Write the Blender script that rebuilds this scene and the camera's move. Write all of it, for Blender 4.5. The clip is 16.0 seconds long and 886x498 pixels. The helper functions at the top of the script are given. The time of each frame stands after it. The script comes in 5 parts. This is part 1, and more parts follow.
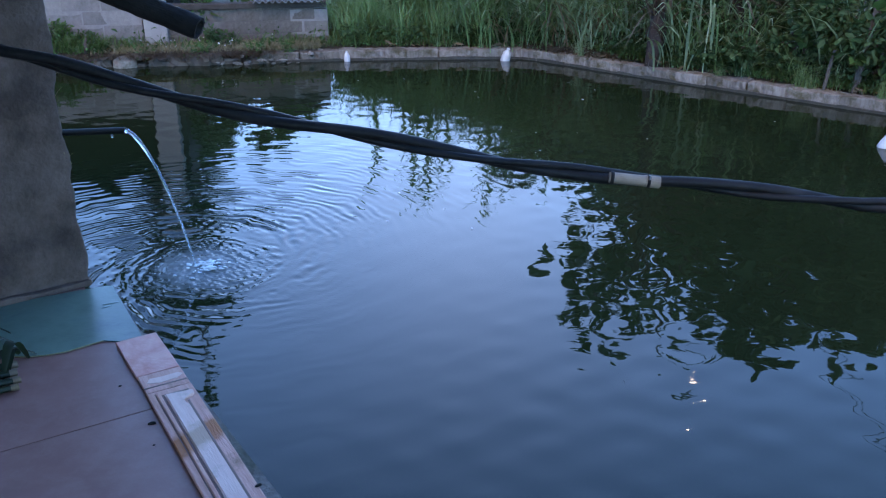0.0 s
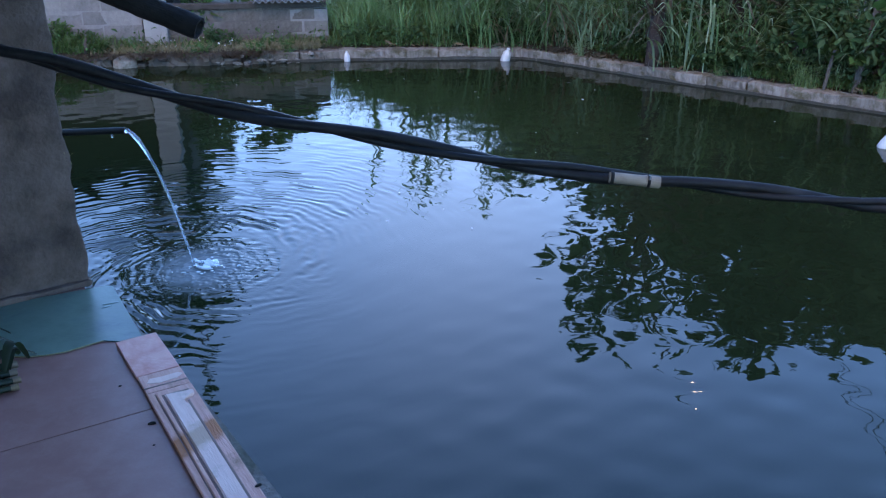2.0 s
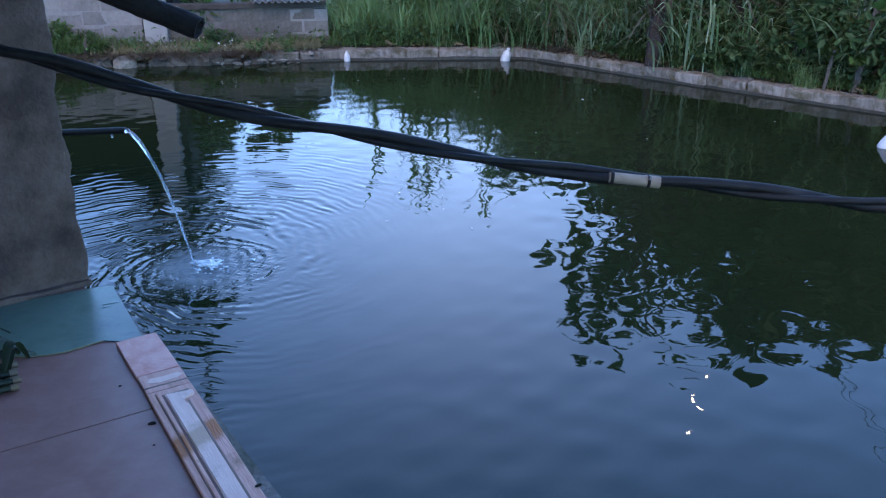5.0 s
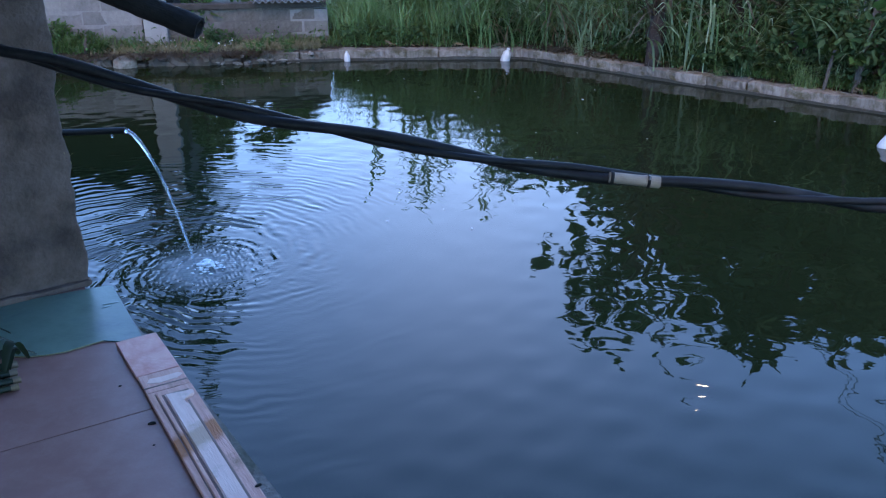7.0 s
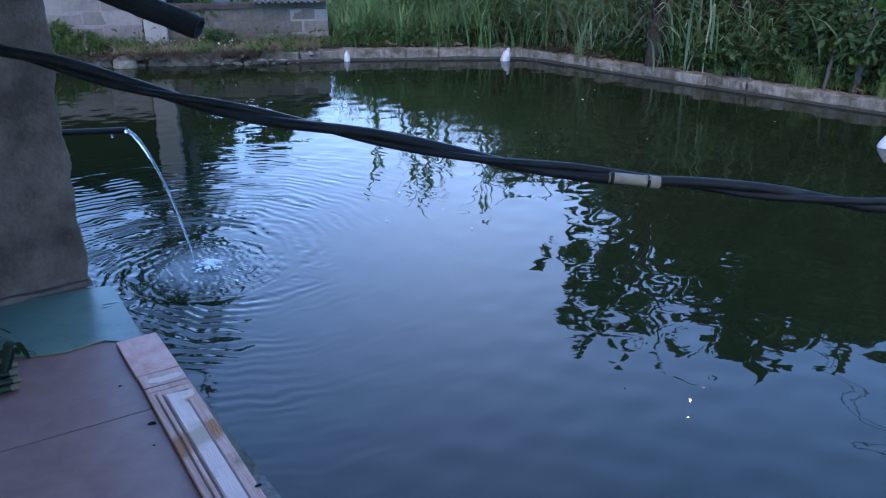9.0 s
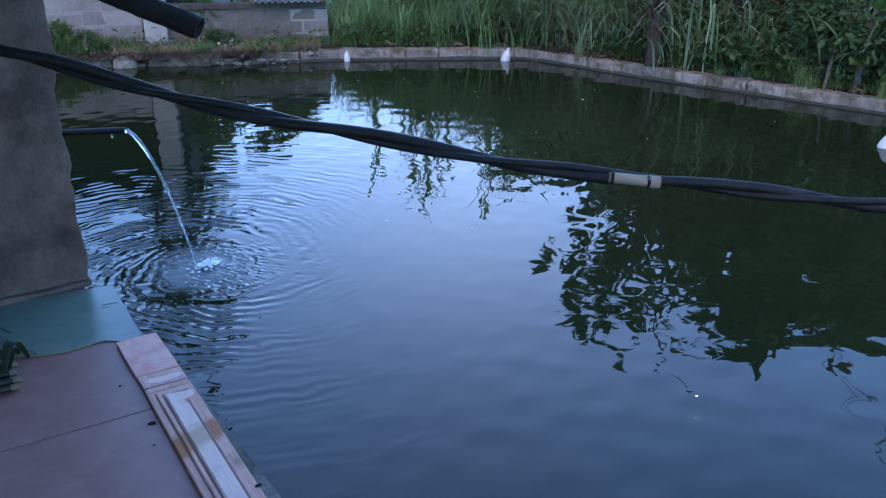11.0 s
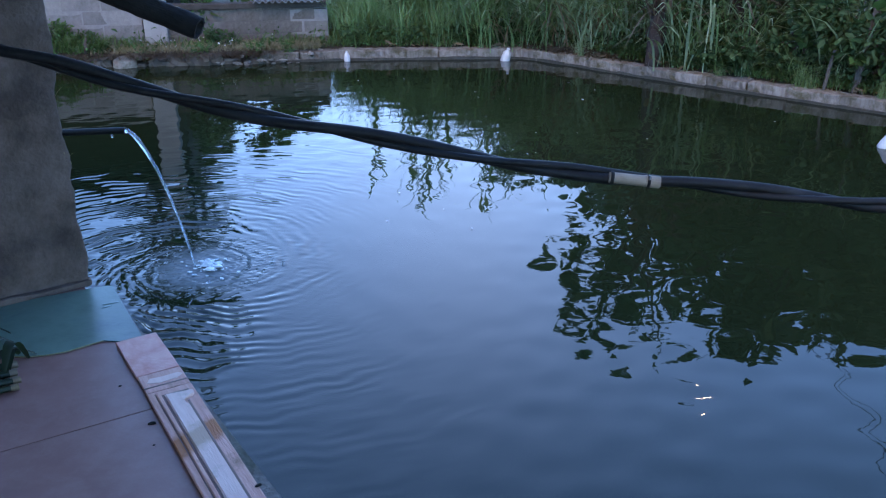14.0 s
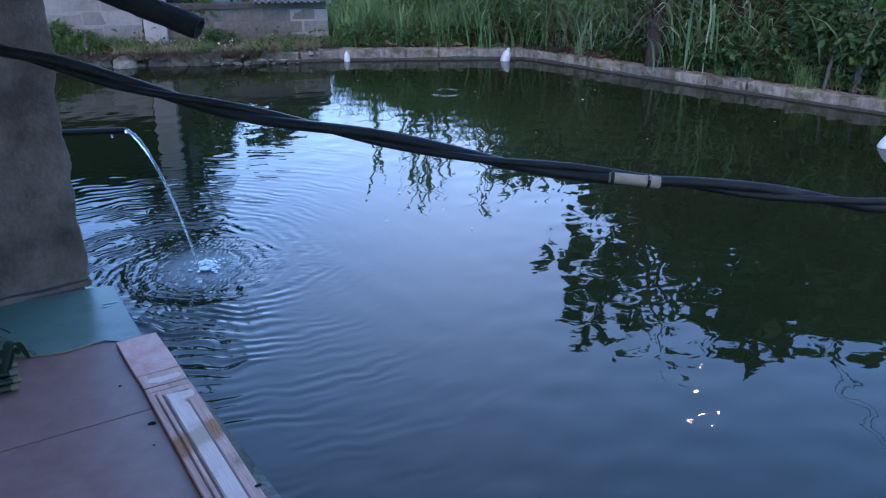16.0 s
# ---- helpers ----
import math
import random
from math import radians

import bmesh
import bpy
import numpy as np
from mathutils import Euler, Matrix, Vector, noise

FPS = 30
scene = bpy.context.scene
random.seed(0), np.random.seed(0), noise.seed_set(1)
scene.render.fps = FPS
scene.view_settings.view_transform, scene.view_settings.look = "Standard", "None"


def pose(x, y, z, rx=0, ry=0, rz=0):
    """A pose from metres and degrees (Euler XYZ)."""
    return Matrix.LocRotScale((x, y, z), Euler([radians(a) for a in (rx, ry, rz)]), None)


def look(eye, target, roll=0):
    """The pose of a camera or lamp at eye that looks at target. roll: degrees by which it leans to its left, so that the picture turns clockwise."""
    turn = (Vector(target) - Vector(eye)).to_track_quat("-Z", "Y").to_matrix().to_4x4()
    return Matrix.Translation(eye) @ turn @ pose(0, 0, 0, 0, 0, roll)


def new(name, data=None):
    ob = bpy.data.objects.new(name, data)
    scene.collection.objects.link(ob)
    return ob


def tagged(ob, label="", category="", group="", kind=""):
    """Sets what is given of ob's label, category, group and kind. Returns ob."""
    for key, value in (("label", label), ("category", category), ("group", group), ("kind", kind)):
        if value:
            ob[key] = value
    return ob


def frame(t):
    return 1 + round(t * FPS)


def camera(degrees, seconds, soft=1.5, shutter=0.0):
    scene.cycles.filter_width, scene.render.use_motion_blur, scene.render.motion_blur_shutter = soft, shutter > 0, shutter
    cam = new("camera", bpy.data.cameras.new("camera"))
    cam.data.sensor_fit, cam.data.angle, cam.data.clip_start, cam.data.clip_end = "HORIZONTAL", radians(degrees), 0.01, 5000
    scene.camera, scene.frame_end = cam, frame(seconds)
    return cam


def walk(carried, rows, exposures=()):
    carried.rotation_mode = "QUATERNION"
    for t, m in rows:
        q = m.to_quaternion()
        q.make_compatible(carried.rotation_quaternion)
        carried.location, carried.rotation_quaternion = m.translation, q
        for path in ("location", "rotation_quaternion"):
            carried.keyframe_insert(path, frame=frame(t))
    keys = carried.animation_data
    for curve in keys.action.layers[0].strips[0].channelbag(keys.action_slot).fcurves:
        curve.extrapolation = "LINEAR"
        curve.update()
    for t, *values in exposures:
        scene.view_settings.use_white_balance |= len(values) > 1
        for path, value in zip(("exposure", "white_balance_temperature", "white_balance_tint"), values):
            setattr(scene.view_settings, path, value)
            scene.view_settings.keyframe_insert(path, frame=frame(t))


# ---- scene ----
cam = camera(52.22, 16.0, soft=1.2)
EYE = pose(0, 0, 2.2, 90 - 23.06, 0, 0)
walk(cam, [(0.0, EYE), (16.0, EYE)], exposures=[(0.0, 2.47, 6850, 17), (16.0, 2.47, 6850, 17)])

# ---- dusk sky, with the last glow beyond the far bank ----
SKY = 0.15
world = bpy.data.worlds.new("dusk_sky")
scene.world = world
world.use_nodes = True
wn = world.node_tree
sky = wn.nodes.new("ShaderNodeTexSky")
sky.sky_type, sky.sun_disc = "NISHITA", False
sky.sun_elevation, sky.sun_rotation = radians(23), radians(2)
sky.ozone_density = 8.0
sky.dust_density = 0.10
wn.nodes["Background"].inputs["Strength"].default_value = SKY
wn.links.new(sky.outputs[0], wn.nodes["Background"].inputs["Color"])
sun_data = bpy.data.lights.new("sun", "SUN")
sun_data.energy, sun_data.angle, sun_data.color = 0.36, radians(30), (1.0, 0.70, 0.42)
sun = new("sun", sun_data)
sun.matrix_world = look((-2, -6, 8), (0, 0, 0))


# ---- materials ----
def material(name, dark, light, scale=6.0, rough=0.8, bump=0.3, fine=60.0, stain=None, stain_scale=1.5, spec=0.4,
             vary=0.0, stretch=(1, 1, 1), metal=0.0, island=False, stain_at=(0.5, 0.68)):
    m = bpy.data.materials.new(name)
    m.use_nodes = True
    n, l = m.node_tree.nodes, m.node_tree.links
    bsdf = n["Principled BSDF"]
    tc = n.new("ShaderNodeTexCoord")
    mp = n.new("ShaderNodeMapping")
    mp.inputs["Scale"].default_value = stretch
    l.new(tc.outputs["Object"], mp.inputs["Vector"])
    big = n.new("ShaderNodeTexNoise")
    big.inputs["Scale"].default_value, big.inputs["Detail"].default_value = scale, 6
    big.inputs["Roughness"].default_value = 0.65
    l.new(mp.outputs[0], big.inputs["Vector"])
    ramp = n.new("ShaderNodeValToRGB")
    ramp.color_ramp.elements[0].color, ramp.color_ramp.elements[1].color = (*dark, 1), (*light, 1)
    ramp.color_ramp.elements[0].position, ramp.color_ramp.elements[1].position = 0.3, 0.7
    l.new(big.outputs["Fac"], ramp.inputs[0])
    col = ramp.outputs[0]
    if stain:
        st = n.new("ShaderNodeTexNoise")
        st.inputs["Scale"].default_value, st.inputs["Detail"].default_value = stain_scale, 8
        st.inputs["Roughness"].default_value = 0.7
        l.new(tc.outputs["Object"], st.inputs["Vector"])
        sr = n.new("ShaderNodeValToRGB")
        sr.color_ramp.elements[0].position, sr.color_ramp.elements[1].position = stain_at
        l.new(st.outputs["Fac"], sr.inputs[0])
        mx = n.new("ShaderNodeMix")
        mx.data_type = "RGBA"
        l.new(sr.outputs[0], mx.inputs["Factor"])
        l.new(col, mx.inputs["A"])
        mx.inputs["B"].default_value = (*stain, 1)
        col = mx.outputs["Result"]
    if vary:
        hs = n.new("ShaderNodeHueSaturation")
        mr = n.new("ShaderNodeMapRange")
        mr.inputs["To Min"].default_value, mr.inputs["To Max"].default_value = 1 - vary, 1 + vary
        if island:
            src = n.new("ShaderNodeNewGeometry").outputs["Random Per Island"]
        else:
            src = n.new("ShaderNodeObjectInfo").outputs["Random"]
        l.new(src, mr.inputs["Value"])
        l.new(mr.outputs[0], hs.inputs["Value"])
        l.new(col, hs.inputs["Color"])
        col = hs.outputs[0]
    l.new(col, bsdf.inputs["Base Color"])
    bsdf.inputs["Roughness"].default_value = rough
    bsdf.inputs["Metallic"].default_value = metal
    bsdf.inputs["Specular IOR Level"].default_value = spec
    if bump:
        fn = n.new("ShaderNodeTexNoise")
        fn.inputs["Scale"].default_value, fn.inputs["Detail"].default_value = fine, 5
        l.new(mp.outputs[0], fn.inputs["Vector"])
        bp = n.new("ShaderNodeBump")
        bp.inputs["Strength"].default_value, bp.inputs["Distance"].default_value = bump, 0.01
        l.new(fn.outputs["Fac"], bp.inputs["Height"])
        l.new(bp.outputs[0], bsdf.inputs["Normal"])
    return m


def leafy(name, dark, light, rough=0.5, spec=0.4):
    """Foliage: colour by leaf, a little light through it."""
    m = material(name, dark, light, scale=2.0, rough=rough, bump=0, vary=0.45, island=True, spec=spec)
    n, l = m.node_tree.nodes, m.node_tree.links
    bsdf, out = n["Principled BSDF"], n["Material Output"]
    tr = n.new("ShaderNodeBsdfTranslucent")
    tr.inputs["Color"].default_value = (light[0] * 1.2, light[1] * 1.3, light[2] * 0.8, 1)
    mx = n.new("ShaderNodeMixShader")
    mx.inputs[0].default_value = 0.25
    l.new(bsdf.outputs[0], mx.inputs[1])
    l.new(tr.outputs[0], mx.inputs[2])
    l.new(mx.outputs[0], out.inputs["Surface"])
    return m


def water_material():
    m = bpy.data.materials.new("murky_pond_water")
    m.use_nodes = True
    n, l = m.node_tree.nodes, m.node_tree.links
    bsdf = n["Principled BSDF"]
    bsdf.inputs["Base Color"].default_value = (0.0105, 0.0165, 0.0065, 1)
    bsdf.inputs["Roughness"].default_value = 0.02
    bsdf.inputs["IOR"].default_value = 1.333
    tc = n.new("ShaderNodeTexCoord")
    a = n.new("ShaderNodeTexNoise")
    a.inputs["Scale"].default_value, a.inputs["Detail"].default_value = 9.0, 2
    l.new(tc.outputs["Object"], a.inputs["Vector"])
    bp = n.new("ShaderNodeBump")
    bp.inputs["Strength"].default_value, bp.inputs["Distance"].default_value = 0.32, 0.0011
    l.new(a.outputs["Fac"], bp.inputs["Height"])
    # fine wind ripples, their crests along the far bank, away from the terrace only
    mp, breeze, place, reach = n.new("ShaderNodeMapping"), n.new("ShaderNodeTexNoise"), n.new("ShaderNodeSeparateXYZ"), n.new("ShaderNodeMapRange")
    mp.inputs["Scale"].default_value = (2.6, 15.0, 1.0)
    l.new(tc.outputs["Object"], mp.inputs["Vector"])
    l.new(mp.outputs[0], breeze.inputs["Vector"])
    breeze.inputs["Scale"].default_value, breeze.inputs["Detail"].default_value = 1.0, 2
    l.new(tc.outputs["Object"], place.inputs[0])
    l.new(place.outputs["Y"], reach.inputs["Value"])
    reach.inputs["From Min"].default_value, reach.inputs["From Max"].default_value = 0.8, 3.0
    reach.inputs["To Min"].default_value, reach.inputs["To Max"].default_value = 0.0, 0.9
    fine = n.new("ShaderNodeBump")
    fine.inputs["Distance"].default_value = 0.0011
    l.new(reach.outputs[0], fine.inputs["Strength"])
    l.new(breeze.outputs["Fac"], fine.inputs["Height"])
    l.new(bp.outputs[0], fine.inputs["Normal"])
    l.new(fine.outputs[0], bsdf.inputs["Normal"])
    return m


def aerated_water():
    """Pond water that is milky with fine bubbles round the place where the jet falls."""
    m = water_material()
    m.name = "aerated_water"
    n, l = m.node_tree.nodes, m.node_tree.links
    b = n["Principled BSDF"]
    tc, far, spots, add = n.new("ShaderNodeTexCoord"), n.new("ShaderNodeVectorMath"), n.new("ShaderNodeTexNoise"), n.new("ShaderNodeMath")
    far.operation, add.operation = "LENGTH", "MULTIPLY_ADD"
    l.new(tc.outputs["Object"], far.inputs[0])
    l.new(tc.outputs["Object"], spots.inputs["Vector"])
    spots.inputs["Scale"].default_value, spots.inputs["Detail"].default_value = 14, 5
    l.new(spots.outputs["Fac"], add.inputs[0])
    add.inputs[1].default_value = 0.22
    l.new(far.outputs["Value"], add.inputs[2])
    for socket, at_heart, outside in (("Base Color", (0.120, 0.128, 0.122, 1), (0.0105, 0.0165, 0.0065, 1)), ("Roughness", 0.30, 0.02)):
        span = n.new("ShaderNodeMapRange")
        span.interpolation_type = "SMOOTHSTEP"
        span.inputs["From Min"].default_value, span.inputs["From Max"].default_value = 0.20, 0.54
        l.new(add.outputs[0], span.inputs["Value"])
        mx = n.new("ShaderNodeMix")
        if socket == "Base Color":
            mx.data_type = "RGBA"
        l.new(span.outputs[0], mx.inputs["Factor"])
        mx.inputs["A"].default_value = at_heart
        mx.inputs["B"].default_value = outside
        l.new(mx.outputs["Result"], b.inputs[socket])
    return m


def clear_water():
    m = bpy.data.materials.new("falling_water")
    m.use_nodes = True
    b = m.node_tree.nodes["Principled BSDF"]
    b.inputs["Base Color"].default_value = (0.9, 0.96, 1.0, 1)
    b.inputs["Transmission Weight"].default_value = 1.0
    b.inputs["Roughness"].default_value = 0.06
    b.inputs["IOR"].default_value = 1.333
    return m


WATER = water_material()
AERATED = aerated_water()
CLEAR = clear_water()
FOAM = material("foam", (0.85, 0.86, 0.86), (0.95, 0.95, 0.95), scale=30, rough=0.5, bump=0.2)
RENDER_GREY = material("cement_render", (0.048, 0.032, 0.025), (0.165, 0.116, 0.093), scale=5, rough=0.92, bump=1.0, fine=45,
                       stain=(0.055, 0.037, 0.030), stain_scale=3.4)
CONCRETE = material("weathered_concrete", (0.12, 0.104, 0.088), (0.27, 0.242, 0.21), scale=7, rough=0.9, bump=0.8, fine=50,
                    stain=(0.09, 0.095, 0.06), stain_scale=2.5)
KERB = material("kerb_concrete", (0.125, 0.112, 0.095), (0.310, 0.282, 0.250), scale=9, rough=0.92, bump=1.0, fine=34,
                stain=(0.085, 0.076, 0.042), stain_scale=5, stretch=(2.4, 2.4, 0.35), vary=0.22, stain_at=(0.46, 0.62))
MID_KERB = material("dirty_kerb_concrete", (0.09, 0.078, 0.064), (0.24, 0.212, 0.182), scale=9, rough=0.94, bump=1.0, fine=34,
                    stain=(0.05, 0.047, 0.030), stain_scale=7, stretch=(2.0, 2.0, 0.5), vary=0.14, stain_at=(0.48, 0.62))
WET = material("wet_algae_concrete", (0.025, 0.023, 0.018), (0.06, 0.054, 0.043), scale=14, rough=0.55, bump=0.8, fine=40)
OLD_KERB = material("crumbling_kerb", (0.042, 0.035, 0.026), (0.19, 0.168, 0.142), scale=6, rough=0.95, bump=1.0, fine=30,
                    stain=(0.04, 0.035, 0.025), stain_scale=3)
BLOCK = material("painted_block", (0.165, 0.148, 0.141), (0.24, 0.218, 0.207), scale=12, rough=0.9, bump=0.6, fine=60, vary=0.12,
                 stain=(0.12, 0.115, 0.105), stain_scale=5)
OLD_BLOCK = material("old_block", (0.085, 0.073, 0.064), (0.195, 0.170, 0.153), scale=5, rough=0.95, bump=0.8, fine=50, vary=0.10,
                     stain=(0.07, 0.064, 0.050), stain_scale=3, stain_at=(0.48, 0.66))
PALE_BLOCK = material("pale_block", (0.135, 0.122, 0.110), (0.235, 0.215, 0.195), scale=10, rough=0.9, bump=0.6, vary=0.15)
PALE_MORTAR = material("pale_mortar", (0.20, 0.184, 0.176), (0.28, 0.26, 0.248), scale=14, rough=0.95, bump=0.6)
MORTAR = material("mortar", (0.085, 0.074, 0.066), (0.18, 0.158, 0.143), scale=6, rough=0.95, bump=0.6)
COPING = material("dark_coping", (0.035, 0.030, 0.026), (0.075, 0.065, 0.056), scale=8, rough=0.95, bump=0.8)
OLIVE = leafy("dull_turf", (0.15, 0.138, 0.080), (0.31, 0.278, 0.175), rough=0.8)
PETAL = material("white_petal", (0.6, 0.6, 0.58), (0.75, 0.75, 0.72), scale=30, rough=0.6, bump=0)
WHITE_PAINT = material("white_painted_cement", (0.26, 0.245, 0.235), (0.35, 0.333, 0.32), scale=4, rough=0.8, bump=0.3)
TILE = material("red_floor_tile", (0.245, 0.108, 0.085), (0.300, 0.140, 0.113), scale=5, rough=0.45, bump=0.03, fine=120,
                stain=(0.33, 0.18, 0.145), stain_scale=9, vary=0.06, stain_at=(0.45, 0.8))
GROUT = material("grout", (0.10, 0.065, 0.055), (0.17, 0.11, 0.095), scale=20, rough=0.95, bump=0.5)
TEAL = material("teal_sheet", (0.085, 0.142, 0.108), (0.150, 0.225, 0.172), scale=6, rough=0.33, bump=0.12, fine=30,
                stain=(0.06, 0.11, 0.10), stain_scale=3)
# paler teal that paints the highlight on the sheet's torn flaps
TEAL_HIGHLIGHT = material("highlight_teal", (0.20, 0.29, 0.26), (0.30, 0.40, 0.36), scale=20, rough=0.4, bump=0.1)
YELLOW_EDGE = material("frayed_backing", (0.2, 0.18, 0.1), (0.34, 0.30, 0.17), scale=30, rough=0.9)
WOOD = material("bleached_wood", (0.60, 0.255, 0.185), (0.78, 0.405, 0.310), scale=7, rough=0.6, bump=0.35, fine=30,
                stain=(0.34, 0.17, 0.10), stain_scale=7, stretch=(14, 1.2, 14), stain_at=(0.56, 0.72))
WOOD_PALE = material("pale_panel_wood", (0.76, 0.455, 0.365), (0.85, 0.56, 0.465), scale=6, rough=0.5, bump=0.25, fine=30,
                     stain=(0.50, 0.33, 0.23), stain_scale=6, stretch=(12, 1.2, 12), stain_at=(0.58, 0.75))


def water_mark(m, colour, strength):
    """A brown mark across the boards, slanting and uneven, where water has stood."""
    n, l = m.node_tree.nodes, m.node_tree.links
    base = n["Principled BSDF"].inputs["Base Color"]
    before = base.links[0].from_socket
    tc, sep, spots = n.new("ShaderNodeTexCoord"), n.new("ShaderNodeSeparateXYZ"), n.new("ShaderNodeTexNoise")
    l.new(tc.outputs["Object"], sep.inputs[0])
    l.new(tc.outputs["Object"], spots.inputs["Vector"])
    spots.inputs["Scale"].default_value, spots.inputs["Detail"].default_value = 22, 5

    def calc(kind, a, b):
        q = n.new("ShaderNodeMath")
        q.operation = kind
        for k, v in enumerate((a, b)):
            if isinstance(v, (int, float)):
                q.inputs[k].default_value = v
            else:
                l.new(v, q.inputs[k])
        return q.outputs[0]

    along = calc("ADD", calc("SUBTRACT", sep.outputs["Y"], calc("MULTIPLY", sep.outputs["X"], 0.45)), 0.348)
    far = calc("ABSOLUTE", along, 0)
    uneven = calc("MULTIPLY", calc("SUBTRACT", spots.outputs["Fac"], 0.5), 0.11)
    ramp = n.new("ShaderNodeMapRange")
    ramp.inputs["From Min"].default_value, ramp.inputs["From Max"].default_value = 0.085, 0.035
    ramp.inputs["To Min"].default_value, ramp.inputs["To Max"].default_value = 0.0, strength
    l.new(calc("ADD", far, uneven), ramp.inputs["Value"])
    mx = n.new("ShaderNodeMix")
    mx.data_type = "RGBA"
    l.new(ramp.outputs[0], mx.inputs["Factor"])
    l.new(before, mx.inputs["A"])
    mx.inputs["B"].default_value = (*colour, 1)
    l.new(mx.outputs["Result"], base)


water_mark(WOOD, (0.44, 0.125, 0.030), 0.95)
water_mark(WOOD_PALE, (0.50, 0.28, 0.16), 0.85)
WOOD_PINK = material("pink_end_block", (0.64, 0.215, 0.160), (0.80, 0.395, 0.310), scale=11, rough=0.5, bump=0.3, fine=40)
# darker brown that puts a groove's shade on thin raised strips
GROOVE_SHADE = material("groove_shade_wood", (0.19, 0.115, 0.09), (0.30, 0.185, 0.15), scale=8, rough=0.7, bump=0.3, stretch=(12, 1, 12))
BLACK_PIPE = material("black_polyethylene", (0.006, 0.0055, 0.0055), (0.012, 0.011, 0.011), scale=8, rough=0.55, bump=0.15, fine=80, spec=0.22,
                      stain=(0.022, 0.021, 0.021), stain_scale=6)
BEIGE = material("beige_coupling", (0.22, 0.165, 0.115), (0.34, 0.265, 0.19), scale=14, rough=0.6, bump=0.3)
DARK_PIPE = material("dirty_drain_pipe", (0.008, 0.0075, 0.0075), (0.022, 0.020, 0.019), scale=9, rough=0.8, bump=0.5, fine=40, spec=0.2)
BARE_METAL = material("clamp_steel", (0.2, 0.2, 0.2), (0.36, 0.36, 0.36), scale=20, rough=0.45, metal=0.8)
SHEET = material("corrugated_sheet", (0.10, 0.10, 0.10), (0.19, 0.19, 0.19), scale=4, rough=0.5, metal=0.4, stain=(0.10, 0.07, 0.05))
# near-black colour stands for the shade inside the open porch
PORCH_SHADE = material("porch_shade_wall", (0.02, 0.02, 0.02), (0.035, 0.034, 0.033), scale=3, rough=0.9)
EARTH = material("damp_earth", (0.035, 0.026, 0.018), (0.085, 0.068, 0.048), scale=5, rough=0.95, bump=1.0, fine=25,
                 stain=(0.035, 0.06, 0.02), stain_scale=1.5)
PLASTIC = material("white_plastic", (0.50, 0.51, 0.52), (0.64, 0.65, 0.66), scale=12, rough=0.35, bump=0.05)
GRASS = leafy("cane_grass_leaf", (0.092, 0.168, 0.066), (0.215, 0.325, 0.140))
GRASS_PALE = leafy("pale_grass_leaf", (0.19, 0.275, 0.155), (0.35, 0.445, 0.285))
DRY = leafy("dry_leaf", (0.15, 0.10, 0.06), (0.30, 0.22, 0.15), rough=0.8)
LEAF = leafy("broad_leaf", (0.030, 0.060, 0.024), (0.070, 0.120, 0.048), rough=0.6, spec=0.15)
LEAF_LIGHT = leafy("fresh_leaf", (0.05, 0.10, 0.03), (0.09, 0.17, 0.05))
# leaf colour paled to blue-green, imitating the haze over distant foliage
HAZED_LEAF = leafy("hazed_leaf", (0.085, 0.140, 0.100), (0.155, 0.235, 0.175), rough=0.5)
BARK = material("bark", (0.05, 0.038, 0.03), (0.13, 0.10, 0.085), scale=8, rough=0.95, bump=1.0, fine=30, stretch=(3, 3, 0.6))
DRY_DARK = leafy("brown_dry_leaf", (0.05, 0.038, 0.026), (0.14, 0.108, 0.075), rough=0.9)
WILTED = leafy("wilted_leaf", (0.010, 0.020, 0.011), (0.028, 0.045, 0.022))
DARK_TIMBER = material("dark_roof_boards", (0.05, 0.04, 0.032), (0.10, 0.08, 0.065), scale=5, rough=0.85, bump=0.5, stretch=(1, 6, 1))
PLANTAIN = material("dead_stem", (0.028, 0.019, 0.016), (0.085, 0.058, 0.05), scale=7, rough=0.95, bump=1.0, fine=25, stretch=(4, 4, 0.5))
STAKE = material("grey_wood", (0.075, 0.064, 0.054), (0.14, 0.122, 0.105), scale=8, rough=0.9, bump=0.6, stretch=(4, 4, 0.6))
STONE = material("rubble_stone", (0.13, 0.122, 0.105), (0.33, 0.315, 0.285), scale=8, rough=0.92, bump=0.8, vary=0.5,
                 stain=(0.05, 0.055, 0.03), stain_scale=5)


def glow(name, colour, strength):
    m = bpy.data.materials.new(name)
    m.use_nodes = True
    b = m.node_tree.nodes["Principled BSDF"]
    b.inputs["Base Color"].default_value = (*colour, 1)
    b.inputs["Emission Color"].default_value = (*colour, 1)
    b.inputs["Emission Strength"].default_value = strength
    return m


# ---- mesh helpers ----
def mesh_of(name, verts, faces, mat, smooth=False):
    me = bpy.data.meshes.new(name)
    me.from_pydata([tuple(v) for v in verts], [], [tuple(f) for f in faces])
    me.materials.append(mat)
    if smooth:
        me.polygons.foreach_set("use_smooth", [True] * len(me.polygons))
    me.update()
    return me


def part(name, bm, mat, parent=None, label="", smooth=False):
    me = bpy.data.meshes.new(name)
    bmesh.ops.recalc_face_normals(bm, faces=bm.faces)
    bm.to_mesh(me)
    bm.free()
    me.materials.append(mat)
    if smooth:
        me.polygons.foreach_set("use_smooth", [True] * len(me.polygons))
    ob = new(name, me)
    ob.parent = parent
    if label:
        ob["label"] = label
    return ob


def joined(name, me, parent=None, label=""):
    ob = new(name, me)
    ob.parent = parent
    if label:
        ob["label"] = label
    return ob


